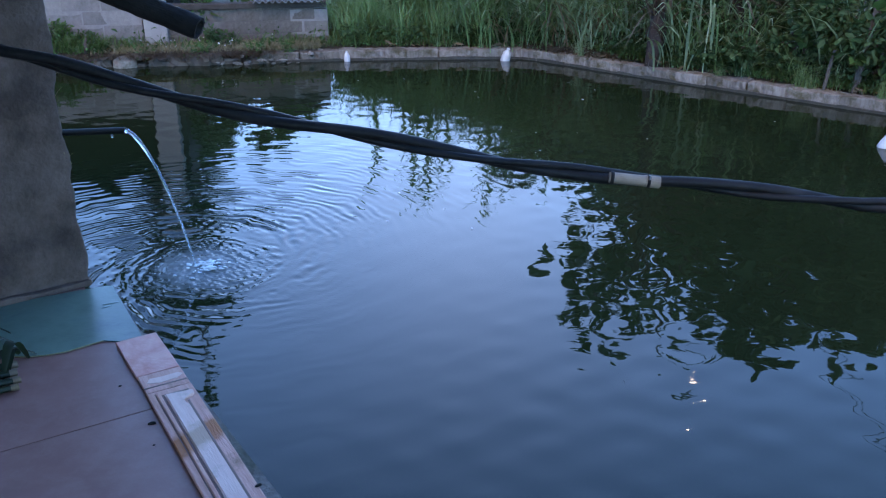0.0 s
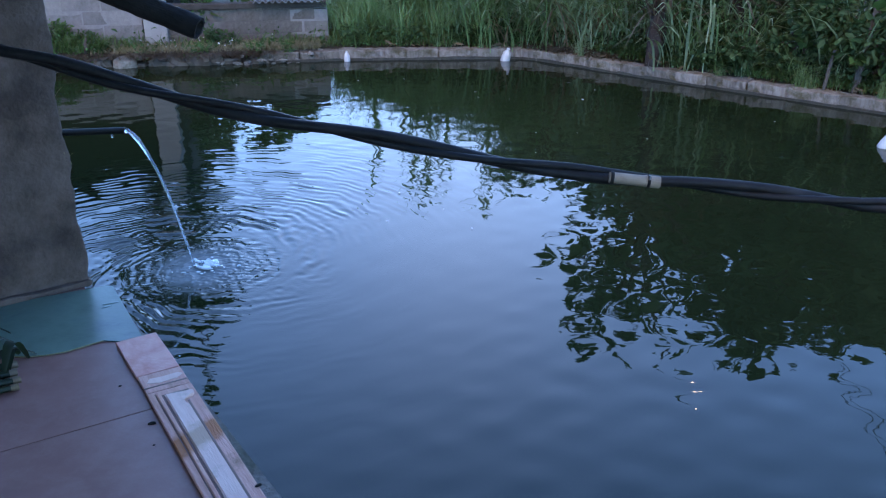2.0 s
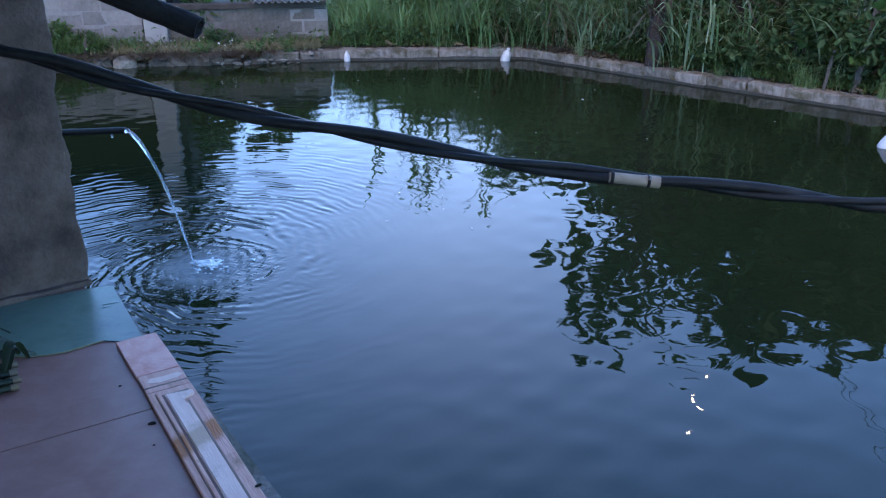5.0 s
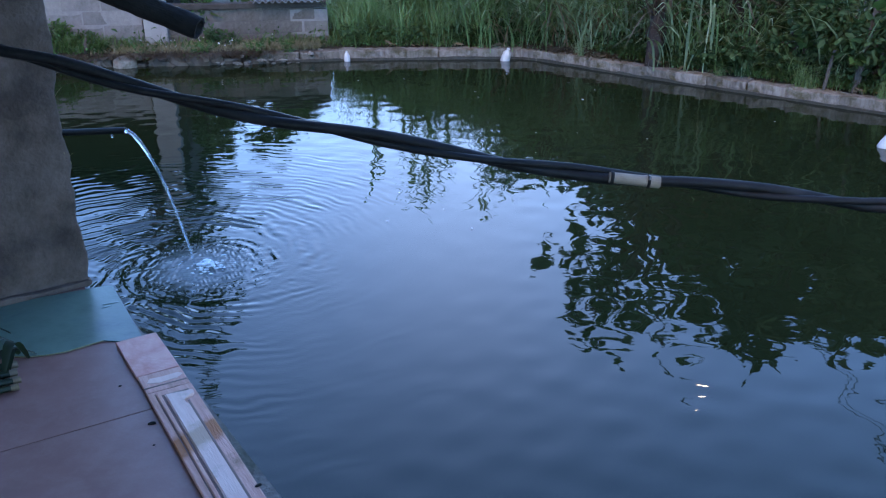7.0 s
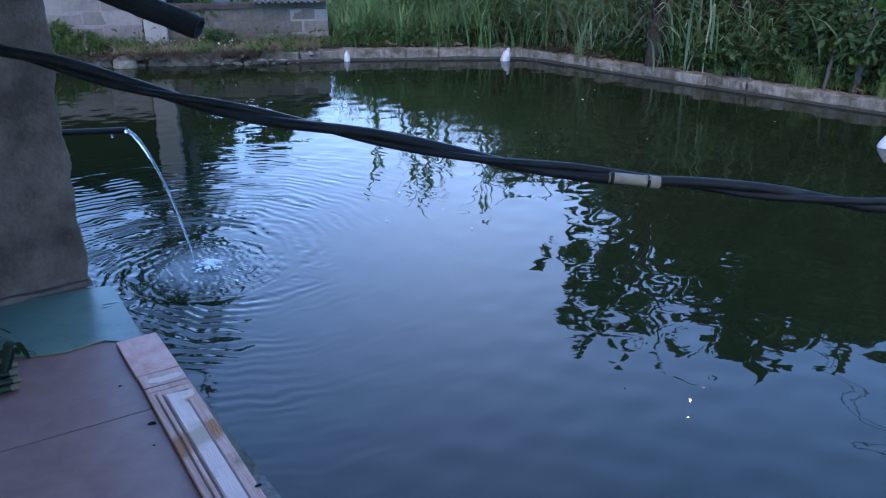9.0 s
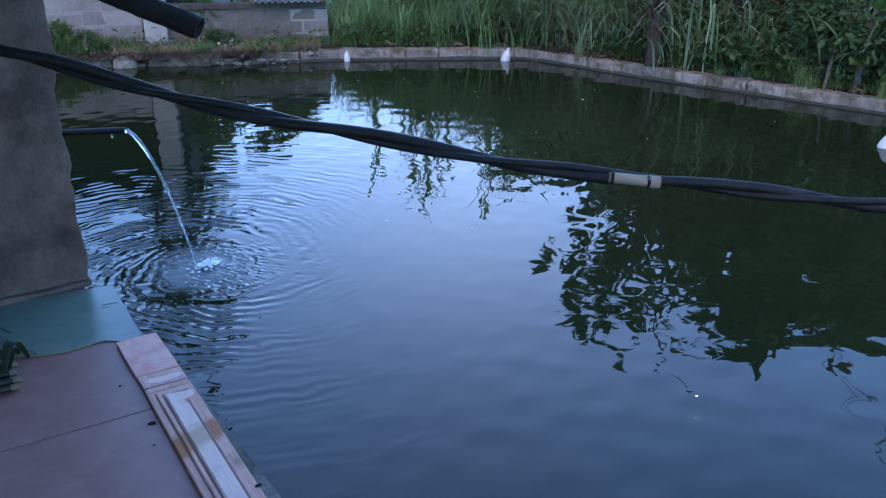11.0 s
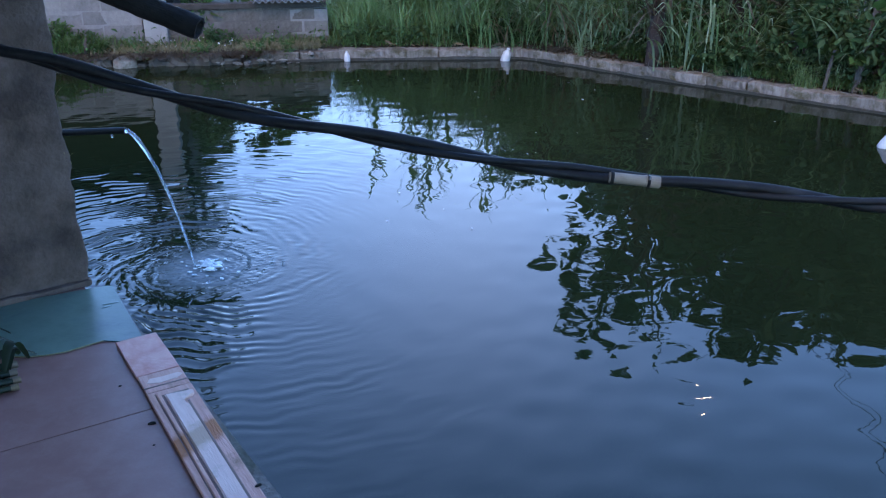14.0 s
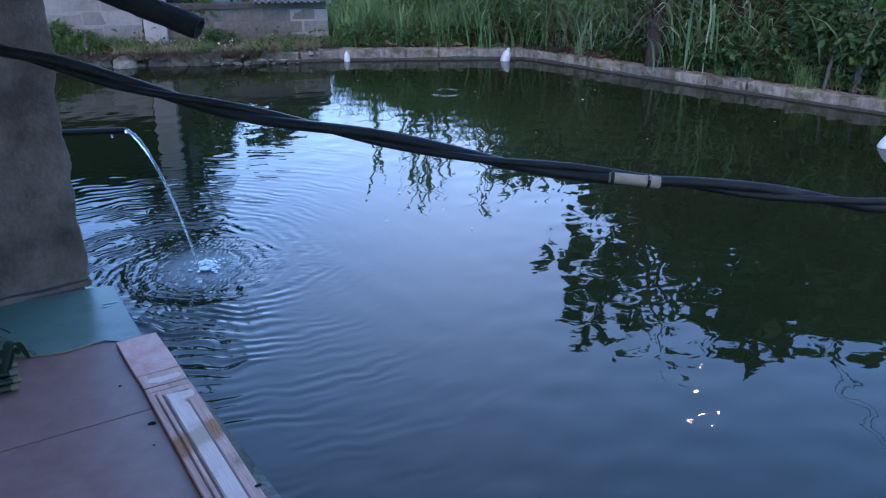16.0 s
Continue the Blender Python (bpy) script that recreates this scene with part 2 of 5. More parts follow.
def rough_up(bm, amount, size, seed=0.0):
    for v in bm.verts:
        p = v.co * size + Vector((seed, seed * 1.7, -seed))
        v.co += Vector((noise.noise(p), noise.noise(p + Vector((31, 0, 0))), noise.noise(p + Vector((0, 57, 0))))) * amount


def box(size, at=(0, 0, 0), bevel=0.0, turn=0.0, cuts=0, rough=0.0, seed=0.0, segments=2):
    bm = bmesh.new()
    bmesh.ops.create_cube(bm, size=1.0)
    bmesh.ops.scale(bm, vec=size, verts=bm.verts)
    if bevel:
        bmesh.ops.bevel(bm, geom=bm.edges[:], offset=bevel, segments=segments, affect="EDGES", profile=0.6)
    if cuts:
        bmesh.ops.subdivide_edges(bm, edges=bm.edges[:], cuts=cuts, use_grid_fill=True)
    if rough:
        rough_up(bm, rough, 4.0, seed)
    bmesh.ops.rotate(bm, cent=(0, 0, 0), matrix=Matrix.Rotation(turn, 3, "Z"), verts=bm.verts)
    bmesh.ops.translate(bm, vec=at, verts=bm.verts)
    return bm


def prism(outline, z0, z1, bevel=0.0, rough=0.0, cuts=0, seed=0.0):
    """A slab on an outline (counter-clockwise), from z0 to z1."""
    bm = bmesh.new()
    low = [bm.verts.new((x, y, z0)) for x, y in outline]
    top = [bm.verts.new((x, y, z1)) for x, y in outline]
    bm.faces.new(low[::-1])
    bm.faces.new(top)
    n = len(outline)
    for i in range(n):
        bm.faces.new((low[i], low[(i + 1) % n], top[(i + 1) % n], top[i]))
    if cuts:
        bmesh.ops.subdivide_edges(bm, edges=bm.edges[:], cuts=cuts, use_grid_fill=True)
    if bevel:
        edges = [e for e in bm.edges if all(abs(v.co.z - z1) < 1e-5 for v in e.verts)]
        bmesh.ops.bevel(bm, geom=edges, offset=bevel, segments=2, affect="EDGES")
    if rough:
        rough_up(bm, rough, 5.0, seed)
    return bm


def tube(points, radius, sides=12, caps=True, hollow=0.0):
    """A round tube along points; radius is a number or one for each point. hollow: the wall's thickness at an open far end."""
    points = [Vector(p) for p in points]
    if not hasattr(radius, "__len__"):
        radius = [radius] * len(points)
    bm = bmesh.new()
    rings = []
    side = None
    for i, p in enumerate(points):
        d = (points[min(i + 1, len(points) - 1)] - points[max(i - 1, 0)]).normalized()
        if side is None:
            side = d.orthogonal().normalized()
        side = (side - d * side.dot(d)).normalized()
        up = d.cross(side)
        rings.append([bm.verts.new(p + (side * math.cos(a) + up * math.sin(a)) * radius[i])
                      for a in (2 * math.pi * k / sides for k in range(sides))])
    if hollow:
        d = (points[-1] - points[-2]).normalized()
        up = d.cross(side)
        for back in (0.0, 4 * radius[-1]):
            rings.append([bm.verts.new(points[-1] - d * back + (side * math.cos(a) + up * math.sin(a)) * (radius[-1] - hollow))
                          for a in (2 * math.pi * k / sides for k in range(sides))])
    for a, b in zip(rings, rings[1:]):
        for k in range(sides):
            bm.faces.new((a[k], a[(k + 1) % sides], b[(k + 1) % sides], b[k]))
    if caps:
        bm.faces.new(rings[0][::-1])
        bm.faces.new(rings[-1])
    return bm


def lathe(profile, sides=24):
    bm = bmesh.new()
    rings = [[bm.verts.new((r * math.cos(a), r * math.sin(a), z)) for a in (2 * math.pi * k / sides for k in range(sides))]
             for r, z in profile]
    for a, b in zip(rings, rings[1:]):
        for k in range(sides):
            bm.faces.new((a[k], a[(k + 1) % sides], b[(k + 1) % sides], b[k]))
    bm.faces.new(rings[0][::-1])
    bm.faces.new(rings[-1])
    return bm


def blades(rng, count, foot, height, width, lean, droop, segments=5):
    """Long arching leaves. foot(rng) gives each one's root; the rest are ranges."""
    verts, faces = [], []
    for _ in range(count):
        x, y, z = foot(rng)
        h, w = rng.uniform(*height), rng.uniform(*width)
        turn, ln, dr = rng.uniform(0, 6.283), rng.uniform(*lean), rng.uniform(*droop)
        cx, sx = math.cos(turn), math.sin(turn)
        base = len(verts)
        fx, fy = -sx, cx
        twist = rng.uniform(-0.6, 0.6)
        for i in range(segments + 1):
            s = i / segments
            out = h * (ln * s + dr * s ** 2.5)
            up = h * (s - 0.55 * dr * s ** 3.2)
            ww = w * 0.5 * (0.55 + 0.9 * s) * (1 - s ** 2.2) + 0.0008
            a = twist * s
            px, py = fx * math.cos(a) + cx * math.sin(a), fy * math.cos(a) + sx * math.sin(a)
            for q in (-1, 1):
                verts.append((x + cx * out + q * ww * px, y + sx * out + q * ww * py, z + up + (0.25 * ww if q > 0 else 0)))
        for i in range(segments):
            k = base + 2 * i
            faces.append((k, k + 1, k + 3, k + 2))
    return verts, faces


def leaves(rng, count, place, size, shape=0.5):
    """Pointed, folded leaves at place(rng), which gives a point and an outward way."""
    verts, faces = [], []
    for _ in range(count):
        p, way = place(rng)
        s = rng.uniform(*size)
        d = (Vector(way) + Vector((rng.gauss(0, 0.6), rng.gauss(0, 0.6), rng.gauss(-0.25, 0.5)))).normalized()
        side = d.orthogonal().normalized()
        side = Matrix.Rotation(rng.uniform(0, 6.283), 3, d) @ side
        up = d.cross(side)
        k = len(verts)
        w = s * shape * 0.5
        p = Vector(p)
        verts += [p, p + d * s * 0.35 + side * w + up * w * 0.4, p + d * s * 0.4 - up * 0.0, p + d * s * 0.35 - side * w + up * w * 0.4,
                  p + d * s * 0.75 + side * w * 0.7 + up * w * 0.1, p + d * s * 0.75 - side * w * 0.7 + up * w * 0.1,
                  p + d * s * 0.78 - up * s * 0.06, p + d * s - up * s * 0.15]
        faces += [(k, k + 1, k + 2), (k, k + 2, k + 3), (k + 1, k + 4, k + 6, k + 2), (k + 2, k + 6, k + 5, k + 3),
                  (k + 4, k + 7, k + 6), (k + 6, k + 7, k + 5)]
    return verts, faces


# ---- the plan ----
DECK = 0.45                                   # the terrace over the water
U = Vector((0.5203, -0.854))                   # along the terrace's edge, towards the camera
V = Vector((-0.854, -0.5203))                  # from the edge into the terrace
CORNER = Vector((-1.176, 3.248))              # where the wooden edge boards begin
BANK = 0.118                                  # kerb top over the water
FALL = Vector((-1.39, 4.90))                  # where the jet meets the pond
SHORE = [(-9.0, 9.9), (-3.88, 10.62), (-2.2, 10.86), (-1.26, 11.02), (0.35, 11.12), (0.95, 11.12), (1.15, 11.02),
         (2.0, 10.27), (2.8, 9.58), (3.5, 9.02), (4.25, 8.40), (7.2, 5.9), (10.5, 3.2)]


def deck_at(a, b, z=0.0):
    """A place on the terrace: a along its edge, b inwards from it."""
    p = CORNER + U * a + V * b
    return Vector((p.x, p.y, DECK + z))


# ---- ground: one sheet round the pond ----
def build_ground():
    outline = [(x, y + 0.16) for x, y in SHORE] + [(8.0, -6.0), (-12.0, -6.0), (-12.0, 9.6)]
    rings = [outline]
    for reach in (0.8, 2.0, 5.0, 12.0, 40.0, 300.0, 2500.0):
        ring = []
        for x, y in outline:
            d = Vector((x + 0.5, y - 3.5))
            d.normalize()
            ring.append((x + d.x * reach, y + d.y * reach))
        rings.append(ring)
    heights = (BANK - 0.03, BANK + 0.09, BANK + 0.16, 0.3, 0.4, 0.5, 0.5, 0.5)
    verts, faces = [], []
    n = len(outline)
    for ring, h in zip(rings, heights):
        for i, (x, y) in enumerate(ring):
            verts.append((x, y, h + (0.05 * noise.noise(Vector((x, y, 3))) if h > BANK else 0)))
    for r in range(len(rings) - 1):
        for i in range(n):
            j = (i + 1) % n
            faces.append((r * n + j, r * n + i, (r + 1) * n + i, (r + 1) * n + j))
    ob = joined("ground", mesh_of("ground", verts, faces, EARTH))
    tagged(ob, "damp dark earth bank round the fish pond", "ground", kind="structure")


build_ground()


def build_yard():
    """The higher ground on which the terrace and the house stand."""
    p = [deck_at(-0.3, 0.35), deck_at(6.3, 0.35), Vector((8.2, -6.5)), Vector((-12.5, -6.5)), Vector((-12.5, 4.0)), deck_at(-0.3, 2.5)]
    ob = part("yard_ground", prism([(q[0], q[1]) for q in p][::-1], -0.4, 0.28, 0.02), EARTH)
    tagged(ob, "trodden damp earth round the house terrace", "ground", kind="structure")


build_yard()


def build_kerb():
    """The low cast kerb, in lengths with worn joints."""
    root = new("pond_kerb")
    tagged(root, "weathered grey concrete kerb round the pond", "kerb", kind="structure")
    rng = random.Random(4)
    seed = 0
    for (x0, y0), (x1, y1) in zip(SHORE, SHORE[1:]):
        a, b = Vector((x0, y0)), Vector((x1, y1))
        length = (b - a).length
        n = max(1, round(length / 0.42))
        ang = math.atan2(b.y - a.y, b.x - a.x)
        for i in range(n):
            c = a.lerp(b, (i + 0.5) / n)
            nrm = Vector((-math.sin(ang), math.cos(ang)))
            c += nrm * (0.10 + rng.uniform(-0.008, 0.008))
            seed += 1
            broken = x1 < -2.0
            h = 0.45 + rng.uniform(-0.02, 0.01)
            rough = 0.10 if broken else 0.014
            bm = box((length / n + (0.03 if rng.random() < 0.6 else -0.010), 0.2, h), (0, 0, 0), 0.014, 0, 7, rough, seed * 3.1)
            rough_up(bm, 0.055 if broken else 0.015, 11 if broken else 21, seed * 1.3)
            bmesh.ops.rotate(bm, cent=(0, 0, 0), matrix=Matrix.Rotation(ang + rng.uniform(-0.02, 0.02), 3, "Z"), verts=bm.verts)
            bmesh.ops.translate(bm, vec=(c.x, c.y, BANK - h / 2 - (rng.uniform(0.02, 0.10) if broken else 0)), verts=bm.verts)
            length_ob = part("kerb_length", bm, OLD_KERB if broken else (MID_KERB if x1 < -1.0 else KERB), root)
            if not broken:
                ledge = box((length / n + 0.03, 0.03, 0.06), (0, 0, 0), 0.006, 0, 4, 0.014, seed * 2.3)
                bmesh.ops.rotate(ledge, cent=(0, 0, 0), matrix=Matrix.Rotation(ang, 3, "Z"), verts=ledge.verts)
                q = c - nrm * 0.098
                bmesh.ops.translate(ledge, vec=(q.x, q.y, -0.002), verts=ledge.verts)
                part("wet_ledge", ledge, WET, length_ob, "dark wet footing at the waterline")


build_kerb()


# ---- water: sheets that turn about the place where the jet falls, so that their crests run outwards ----
def water_sheet(name, r0, r1, dr, sectors, height, mat):
    radii = np.linspace(r0, r1, round((r1 - r0) / dr) + 1) if r1 < 3 else np.concatenate([np.linspace(r0, 2.6, 176), np.arange(2.63, r1, dr)])
    th = np.linspace(0, 2 * np.pi, sectors, endpoint=False)
    R, T = np.meshgrid(radii, th, indexing="ij")
    Z = height(R, T)
    verts = np.stack([R * np.cos(T), R * np.sin(T), Z], -1).reshape(-1, 3)
    nr = len(radii)
    i, j = np.meshgrid(np.arange(nr - 1), np.arange(sectors), indexing="ij")
    k = (j + 1) % sectors
    faces = np.stack([i * sectors + j, (i + 1) * sectors + j, (i + 1) * sectors + k, i * sectors + k], -1).reshape(-1, 4)
    return mesh_of(name, verts.tolist(), faces.tolist(), mat, True)


JOIN = 0.5


def swirl(x, y, scale, seed):
    """Smooth uneven values from -1 to 1 or so over the plane."""
    rng = random.Random(seed)
    z = np.zeros_like(x)
    for _ in range(9):
        a, ph = rng.uniform(0, 6.283), rng.uniform(0, 6.283)
        k = 2 * math.pi / (scale * rng.uniform(0.7, 1.6))
        z += np.sin(k * (x * math.cos(a) + y * math.sin(a)) + ph)
    return z / 3.0


def near_waves(R, T):
    x, y = R * np.cos(T), R * np.sin(T)
    edge = np.clip((JOIN - R) / 0.07, 0, 1)
    edge = edge * edge * (3 - 2 * edge)
    warp = R + 0.012 * swirl(x, y, 0.2, 1) + 0.02 * swirl(x, y, 0.7, 2)
    patch = np.clip(0.55 + 0.65 * swirl(x, y, 0.26, 3), 0.05, 1.6)
    patch2 = np.clip(0.55 + 0.65 * swirl(x, y, 0.2, 4), 0.05, 1.6)
    inner = np.clip((R - 0.05) / 0.33, 0, 1)
    z = 0.0024 * np.exp(-((R / 0.42) ** 2)) * np.sin(84 * warp - 3 * T) * patch
    z += 0.0018 * np.exp(-((R / 0.36) ** 2)) * np.sin(112 * warp - 4 * T + 1) * patch2
    z += 0.0006 * np.exp(-R / 0.8) * np.sin(40 * warp - 2 * T + 0.6) * (0.6 + 0.4 * patch)
    z *= inner
    z += 0.0012 * np.exp(-((R / 0.34) ** 2)) * swirl(x, y, 0.05, 5)
    z += 0.0008 * np.exp(-((R / 0.30) ** 2)) * swirl(x, y, 0.028, 8)
    z += 0.0009 * np.exp(-((R / 0.5) ** 2)) * swirl(x, y, 0.085, 6)
    z += 0.0006 * np.exp(-R / 2.0) * swirl(x, y, 0.3, 7)
    z += 0.012 * np.exp(-((R / 0.06) ** 2)) * (1 + 0.5 * np.sin(3 * T))
    return z * edge


def far_waves(R, T):
    edge = np.clip((R - JOIN) / 0.07, 0, 1)
    edge = edge * edge * (3 - 2 * edge)
    x, y = R * np.cos(T), R * np.sin(T)
    z = np.zeros_like(R)
    rng = random.Random(9)
    for lam, amp in ((0.95, 0.0001), (0.62, 0.0002), (0.41, 0.00045), (0.29, 0.00095), (0.2, 0.0006)):
        for _ in range(4):
            a, ph = rng.uniform(0, 6.283), rng.uniform(0, 6.283)
            k = 2 * math.pi / lam
            bend = 0.8 * np.sin(0.9 * x * math.sin(a) - 0.7 * y * math.cos(a) + ph)
            z += 0.28 * amp * np.sin(k * (x * math.cos(a) + y * math.sin(a)) + ph + bend)
    calm = np.clip((R - 1.2) / 1.6, 0, 1)
    z *= calm
    # trains of short waves, strong towards the wall and the terrace and weak over the open side
    lee = 0.5 - 0.5 * np.cos(T - radians(-10))
    lee = 0.07 + 0.93 * np.clip(lee * 2.2 - 0.3, 0, 1)
    lee = np.maximum(lee, 0.42 * np.exp(-(((R - JOIN) / 0.24) ** 2)))
    near = np.angle(np.exp(1j * (T - radians(248))))
    lee = lee * (1 + 1.8 * np.exp(-((near / radians(42)) ** 2)) * np.exp(-((R / 1.0) ** 2)))
    warp = R + 0.016 * swirl(x, y, 0.25, 11) + 0.022 * swirl(x, y, 0.8, 12)
    patch = np.clip(0.5 + 0.65 * swirl(x, y, 0.34, 13), 0.0, 1.5)
    patch2 = np.clip(0.5 + 0.65 * swirl(x, y, 0.5, 14), 0.0, 1.5)
    z += lee * 0.0033 * np.exp(-((R / 1.5) ** 2)) * np.sin(84 * warp - 20 * T) * patch
    z += lee * 0.0019 * np.exp(-((R / 1.9) ** 2)) * np.sin(60 * warp - 14 * T + 1) * patch2
    z += lee * 0.0010 * np.exp(-((R / 1.0) ** 2)) * swirl(x, y, 0.07, 15)
    z += 0.0004 * np.exp(-R / 2.0) * swirl(x, y, 0.3, 7)
    return z * edge


pond = new("pond_water")
pond.location = (FALL.x, FALL.y, 0)
tagged(pond, "dark green rippled fish pond water mirroring dusk sky", "water", kind="structure")
ripples = joined("ripple_rings", water_sheet("ripple_rings", 0.0, JOIN, 0.005, 480, near_waves, AERATED), pond, "rings of ripples spreading from the falling jet")
open_water = joined("open_water", water_sheet("open_water", JOIN, 11.5, 0.03, 900, far_waves, WATER), pond, "calm open water with slow wavelets")


# ---- terrace ----
def build_terrace():
    root = new("terrace_floor")
    tagged(root, "red tiled terrace floor with concrete edge over pond", "floor", kind="structure")
    edge = [deck_at(-0.56, 0.052), deck_at(-0.02, 0.05), deck_at(0.0, 0.004), deck_at(0.3, -0.002), deck_at(0.8, -0.03), deck_at(1.26, -0.05), deck_at(6.0, -0.2), deck_at(6.0, 6.0),
            deck_at(-0.35, 6.0)]
    slab = prism([(p.x, p.y) for p in edge][::-1], -0.3, DECK - 0.004, 0.012)
    part("concrete_slab", slab, CONCRETE, root, "rough grey concrete slab edge")
    gaps = prism([(p.x, p.y) for p in (deck_at(0.0, 0.151), deck_at(5.5, 0.151), deck_at(5.5, 5.4), deck_at(0.0, 5.4))][::-1], DECK - 0.02, DECK + 0.002)
    part("grout", gaps, GROUT, root)
    ang = math.atan2(U.y, U.x)
    pitch = 0.578
    made = {}
    for i in range(9):
        for j in range(9):
            span = 2 if i == 0 else 1
            a, b = (i + 0.5 if i else 0.0) * pitch, 0.151 + (j + 0.5) * pitch
            if span not in made:
                t = part("tile", box((pitch * span - 0.005, pitch - 0.005, 0.012), (0, 0, 0), 0.0025), TILE, root)
                made[span] = t.data
            else:
                t = joined("tile", made[span], root)
            p = deck_at(a, b, 0.004)
            t.matrix_local = pose(p.x, p.y, p.z, 0, 0, math.degrees(ang))
    return root


build_terrace()


def build_teal():
    root = new("teal_floor_sheet")
    tagged(root, "worn teal vinyl sheet on the terrace beside the pillar", "floor sheet")
    rng = random.Random(2)
    front = []
    n = 14
    for i in range(n + 1):
        b = 0.055 + i * 0.07
        a = float(np.interp(b, (0.05, 0.15, 0.2, 0.3, 0.39, 0.49, 0.56, 1.1), (0.062, 0.058, 0.004, 0.024, 0.016, -0.02, -0.075, -0.25))) + rng.uniform(-0.003, 0.003)
        front.append(deck_at(a - 0.012, b))
    back = [deck_at(-0.62, 0.95), deck_at(-0.56, 0.5), deck_at(-0.52, 0.07), deck_at(-0.50, 0.046), deck_at(-0.25, 0.05)]
    outline = [(p.x, p.y) for p in front + back][::-1]
    part("sheet", prism(outline, DECK + 0.011, DECK + 0.016), TEAL, root)
    part("frayed_edge", tube([(p.x, p.y, DECK + 0.014) for p in front[2:]], [0.002 + 0.001 * rng.random() for _ in front[2:]], 6), YELLOW_EDGE, root,
         "frayed yellowish cut edge")
    # two flat slivers; the highlight on them is in their pale colour
    for a, b, ln, turn in ((-0.325, 0.095, 0.065, 24), (-0.30, 0.115, 0.045, 38)):
        o = part("torn_flap", box((ln, 0.007, 0.002), (0, 0, 0), 0.0008), TEAL_HIGHLIGHT, root, "torn flap with its highlight put in as pale teal")
        p = deck_at(a, b, 0.0175)
        o.matrix_local = pose(p.x, p.y, p.z, 0, 0, turn)


build_teal()


def build_edge_boards():
    """A salvaged panel door rail laid along the pond edge, with two short end pieces."""
    ang = math.degrees(math.atan2(U.y, U.x)) + 90
    top = 0.012

    def lay(ob, a, b, z=0.0, skew=0.0):
        p = deck_at(a, b, top + z)
        ob.matrix_local = pose(p.x, p.y, p.z, 0, 0, ang + skew)

    end = part("edge_block", box((0.158, 0.312, 0.015), (0, 0, 0.0075), 0.003, 0, 2, 0.003, 3), WOOD_PINK)
    lay(end, 0.212, 0.080, skew=0.6)
    tagged(end, "short pinkish weathered wood block on the terrace edge", "wood block")
    rail = new("wooden_strip")
    tagged(rail, "short grooved weathered wood strip across the terrace edge", "wood strip")
    lay(rail, 0.440, 0.077, skew=-1)
    part("strip_body", box((0.156, 0.132, 0.018), (0, 0, 0.009), 0.004, 0, 2, 0.002, 7), WOOD, rail)
    part("strip_groove", box((0.157, 0.007, 0.004), (0, -0.034, 0.018), 0.001), GROOVE_SHADE, rail, "dark strip standing for a groove's shade")
    scar = prism([(-0.06, 0.0), (-0.02, -0.018), (0.045, -0.012), (0.072, 0.01), (0.055, 0.026), (0.0, 0.02), (-0.045, 0.028)], 0.0165, 0.0200, 0.001)
    part("strip_scar", scar, WOOD_PALE, rail, "pale split scar")
    door = new("salvaged_door_panel")
    tagged(door, "narrow weathered wooden panel board with raised pale field", "wood board")
    lay(door, 0.510, 0.077, skew=-0.3)
    length = 2.2
    part("frame_board", box((0.158, length, 0.018), (0, -length / 2, 0.009), 0.004, 0, 0), WOOD, door)
    low = 0.06 - length
    # grooves are not cut: dark strips on the face carry their shade
    for x, y in ((-0.033, -0.036), (0.0365, -0.112)):
        part("groove", box((0.007, y - low, 0.003), (x, (y + low) / 2, 0.0185), 0.001), GROOVE_SHADE, door, "dark strip standing for a routed groove's shade")
    part("moulding", box((0.014, -0.026 - low, 0.009), (-0.0455, (low - 0.026) / 2, 0.0205), 0.004), WOOD, door, "rounded moulding")
    part("groove", box((0.004, -0.02 - low, 0.002), (-0.0555, (low - 0.02) / 2, 0.0185), 0.0008), GROOVE_SHADE, door, "dark strip standing for a routed groove's shade")
    part("cross_groove", box((0.092, 0.005, 0.003), (0.012, -0.040, 0.0185), 0.001), GROOVE_SHADE, door, "dark strip standing for a routed groove's shade")
    hook = [(-0.029, low), (0.031, low), (0.031, -0.150), (0.026, -0.132), (0.018, -0.120), (0.020, -0.106), (0.031, -0.099), (0.046, -0.097), (0.058, -0.090),
            (0.067, -0.080), (0.068, -0.056), (-0.029, -0.044)]
    part("raised_field", prism(hook, 0.018, 0.0265, 0.004), WOOD_PALE, door, "pale bleached raised panel with a hooked end")
    for k, (a, b, z) in enumerate(((0.673, 0.183, 0.012), (0.37, 0.2186, 0.012), (0.80, 0.21, 0.012), (1.133, 0.0987, 0.032), (1.2, 0.005, 0.032))):
        s = (0.009, 0.005, 0.004, 0.010, 0.009)[k]
        bm = bmesh.new()
        bmesh.ops.create_icosphere(bm, subdivisions=2, radius=s)
        bmesh.ops.scale(bm, vec=(1.3, 0.8, 0.55), verts=bm.verts)
        rough_up(bm, s * 0.6, 60, k)
        c = part("crumb", bm, DARK_PIPE, smooth=True)
        c.location = deck_at(a, b, z)
        tagged(c, "small dark dry crumb lying on the terrace", "debris", group="crumbs on the terrace")


build_edge_boards()


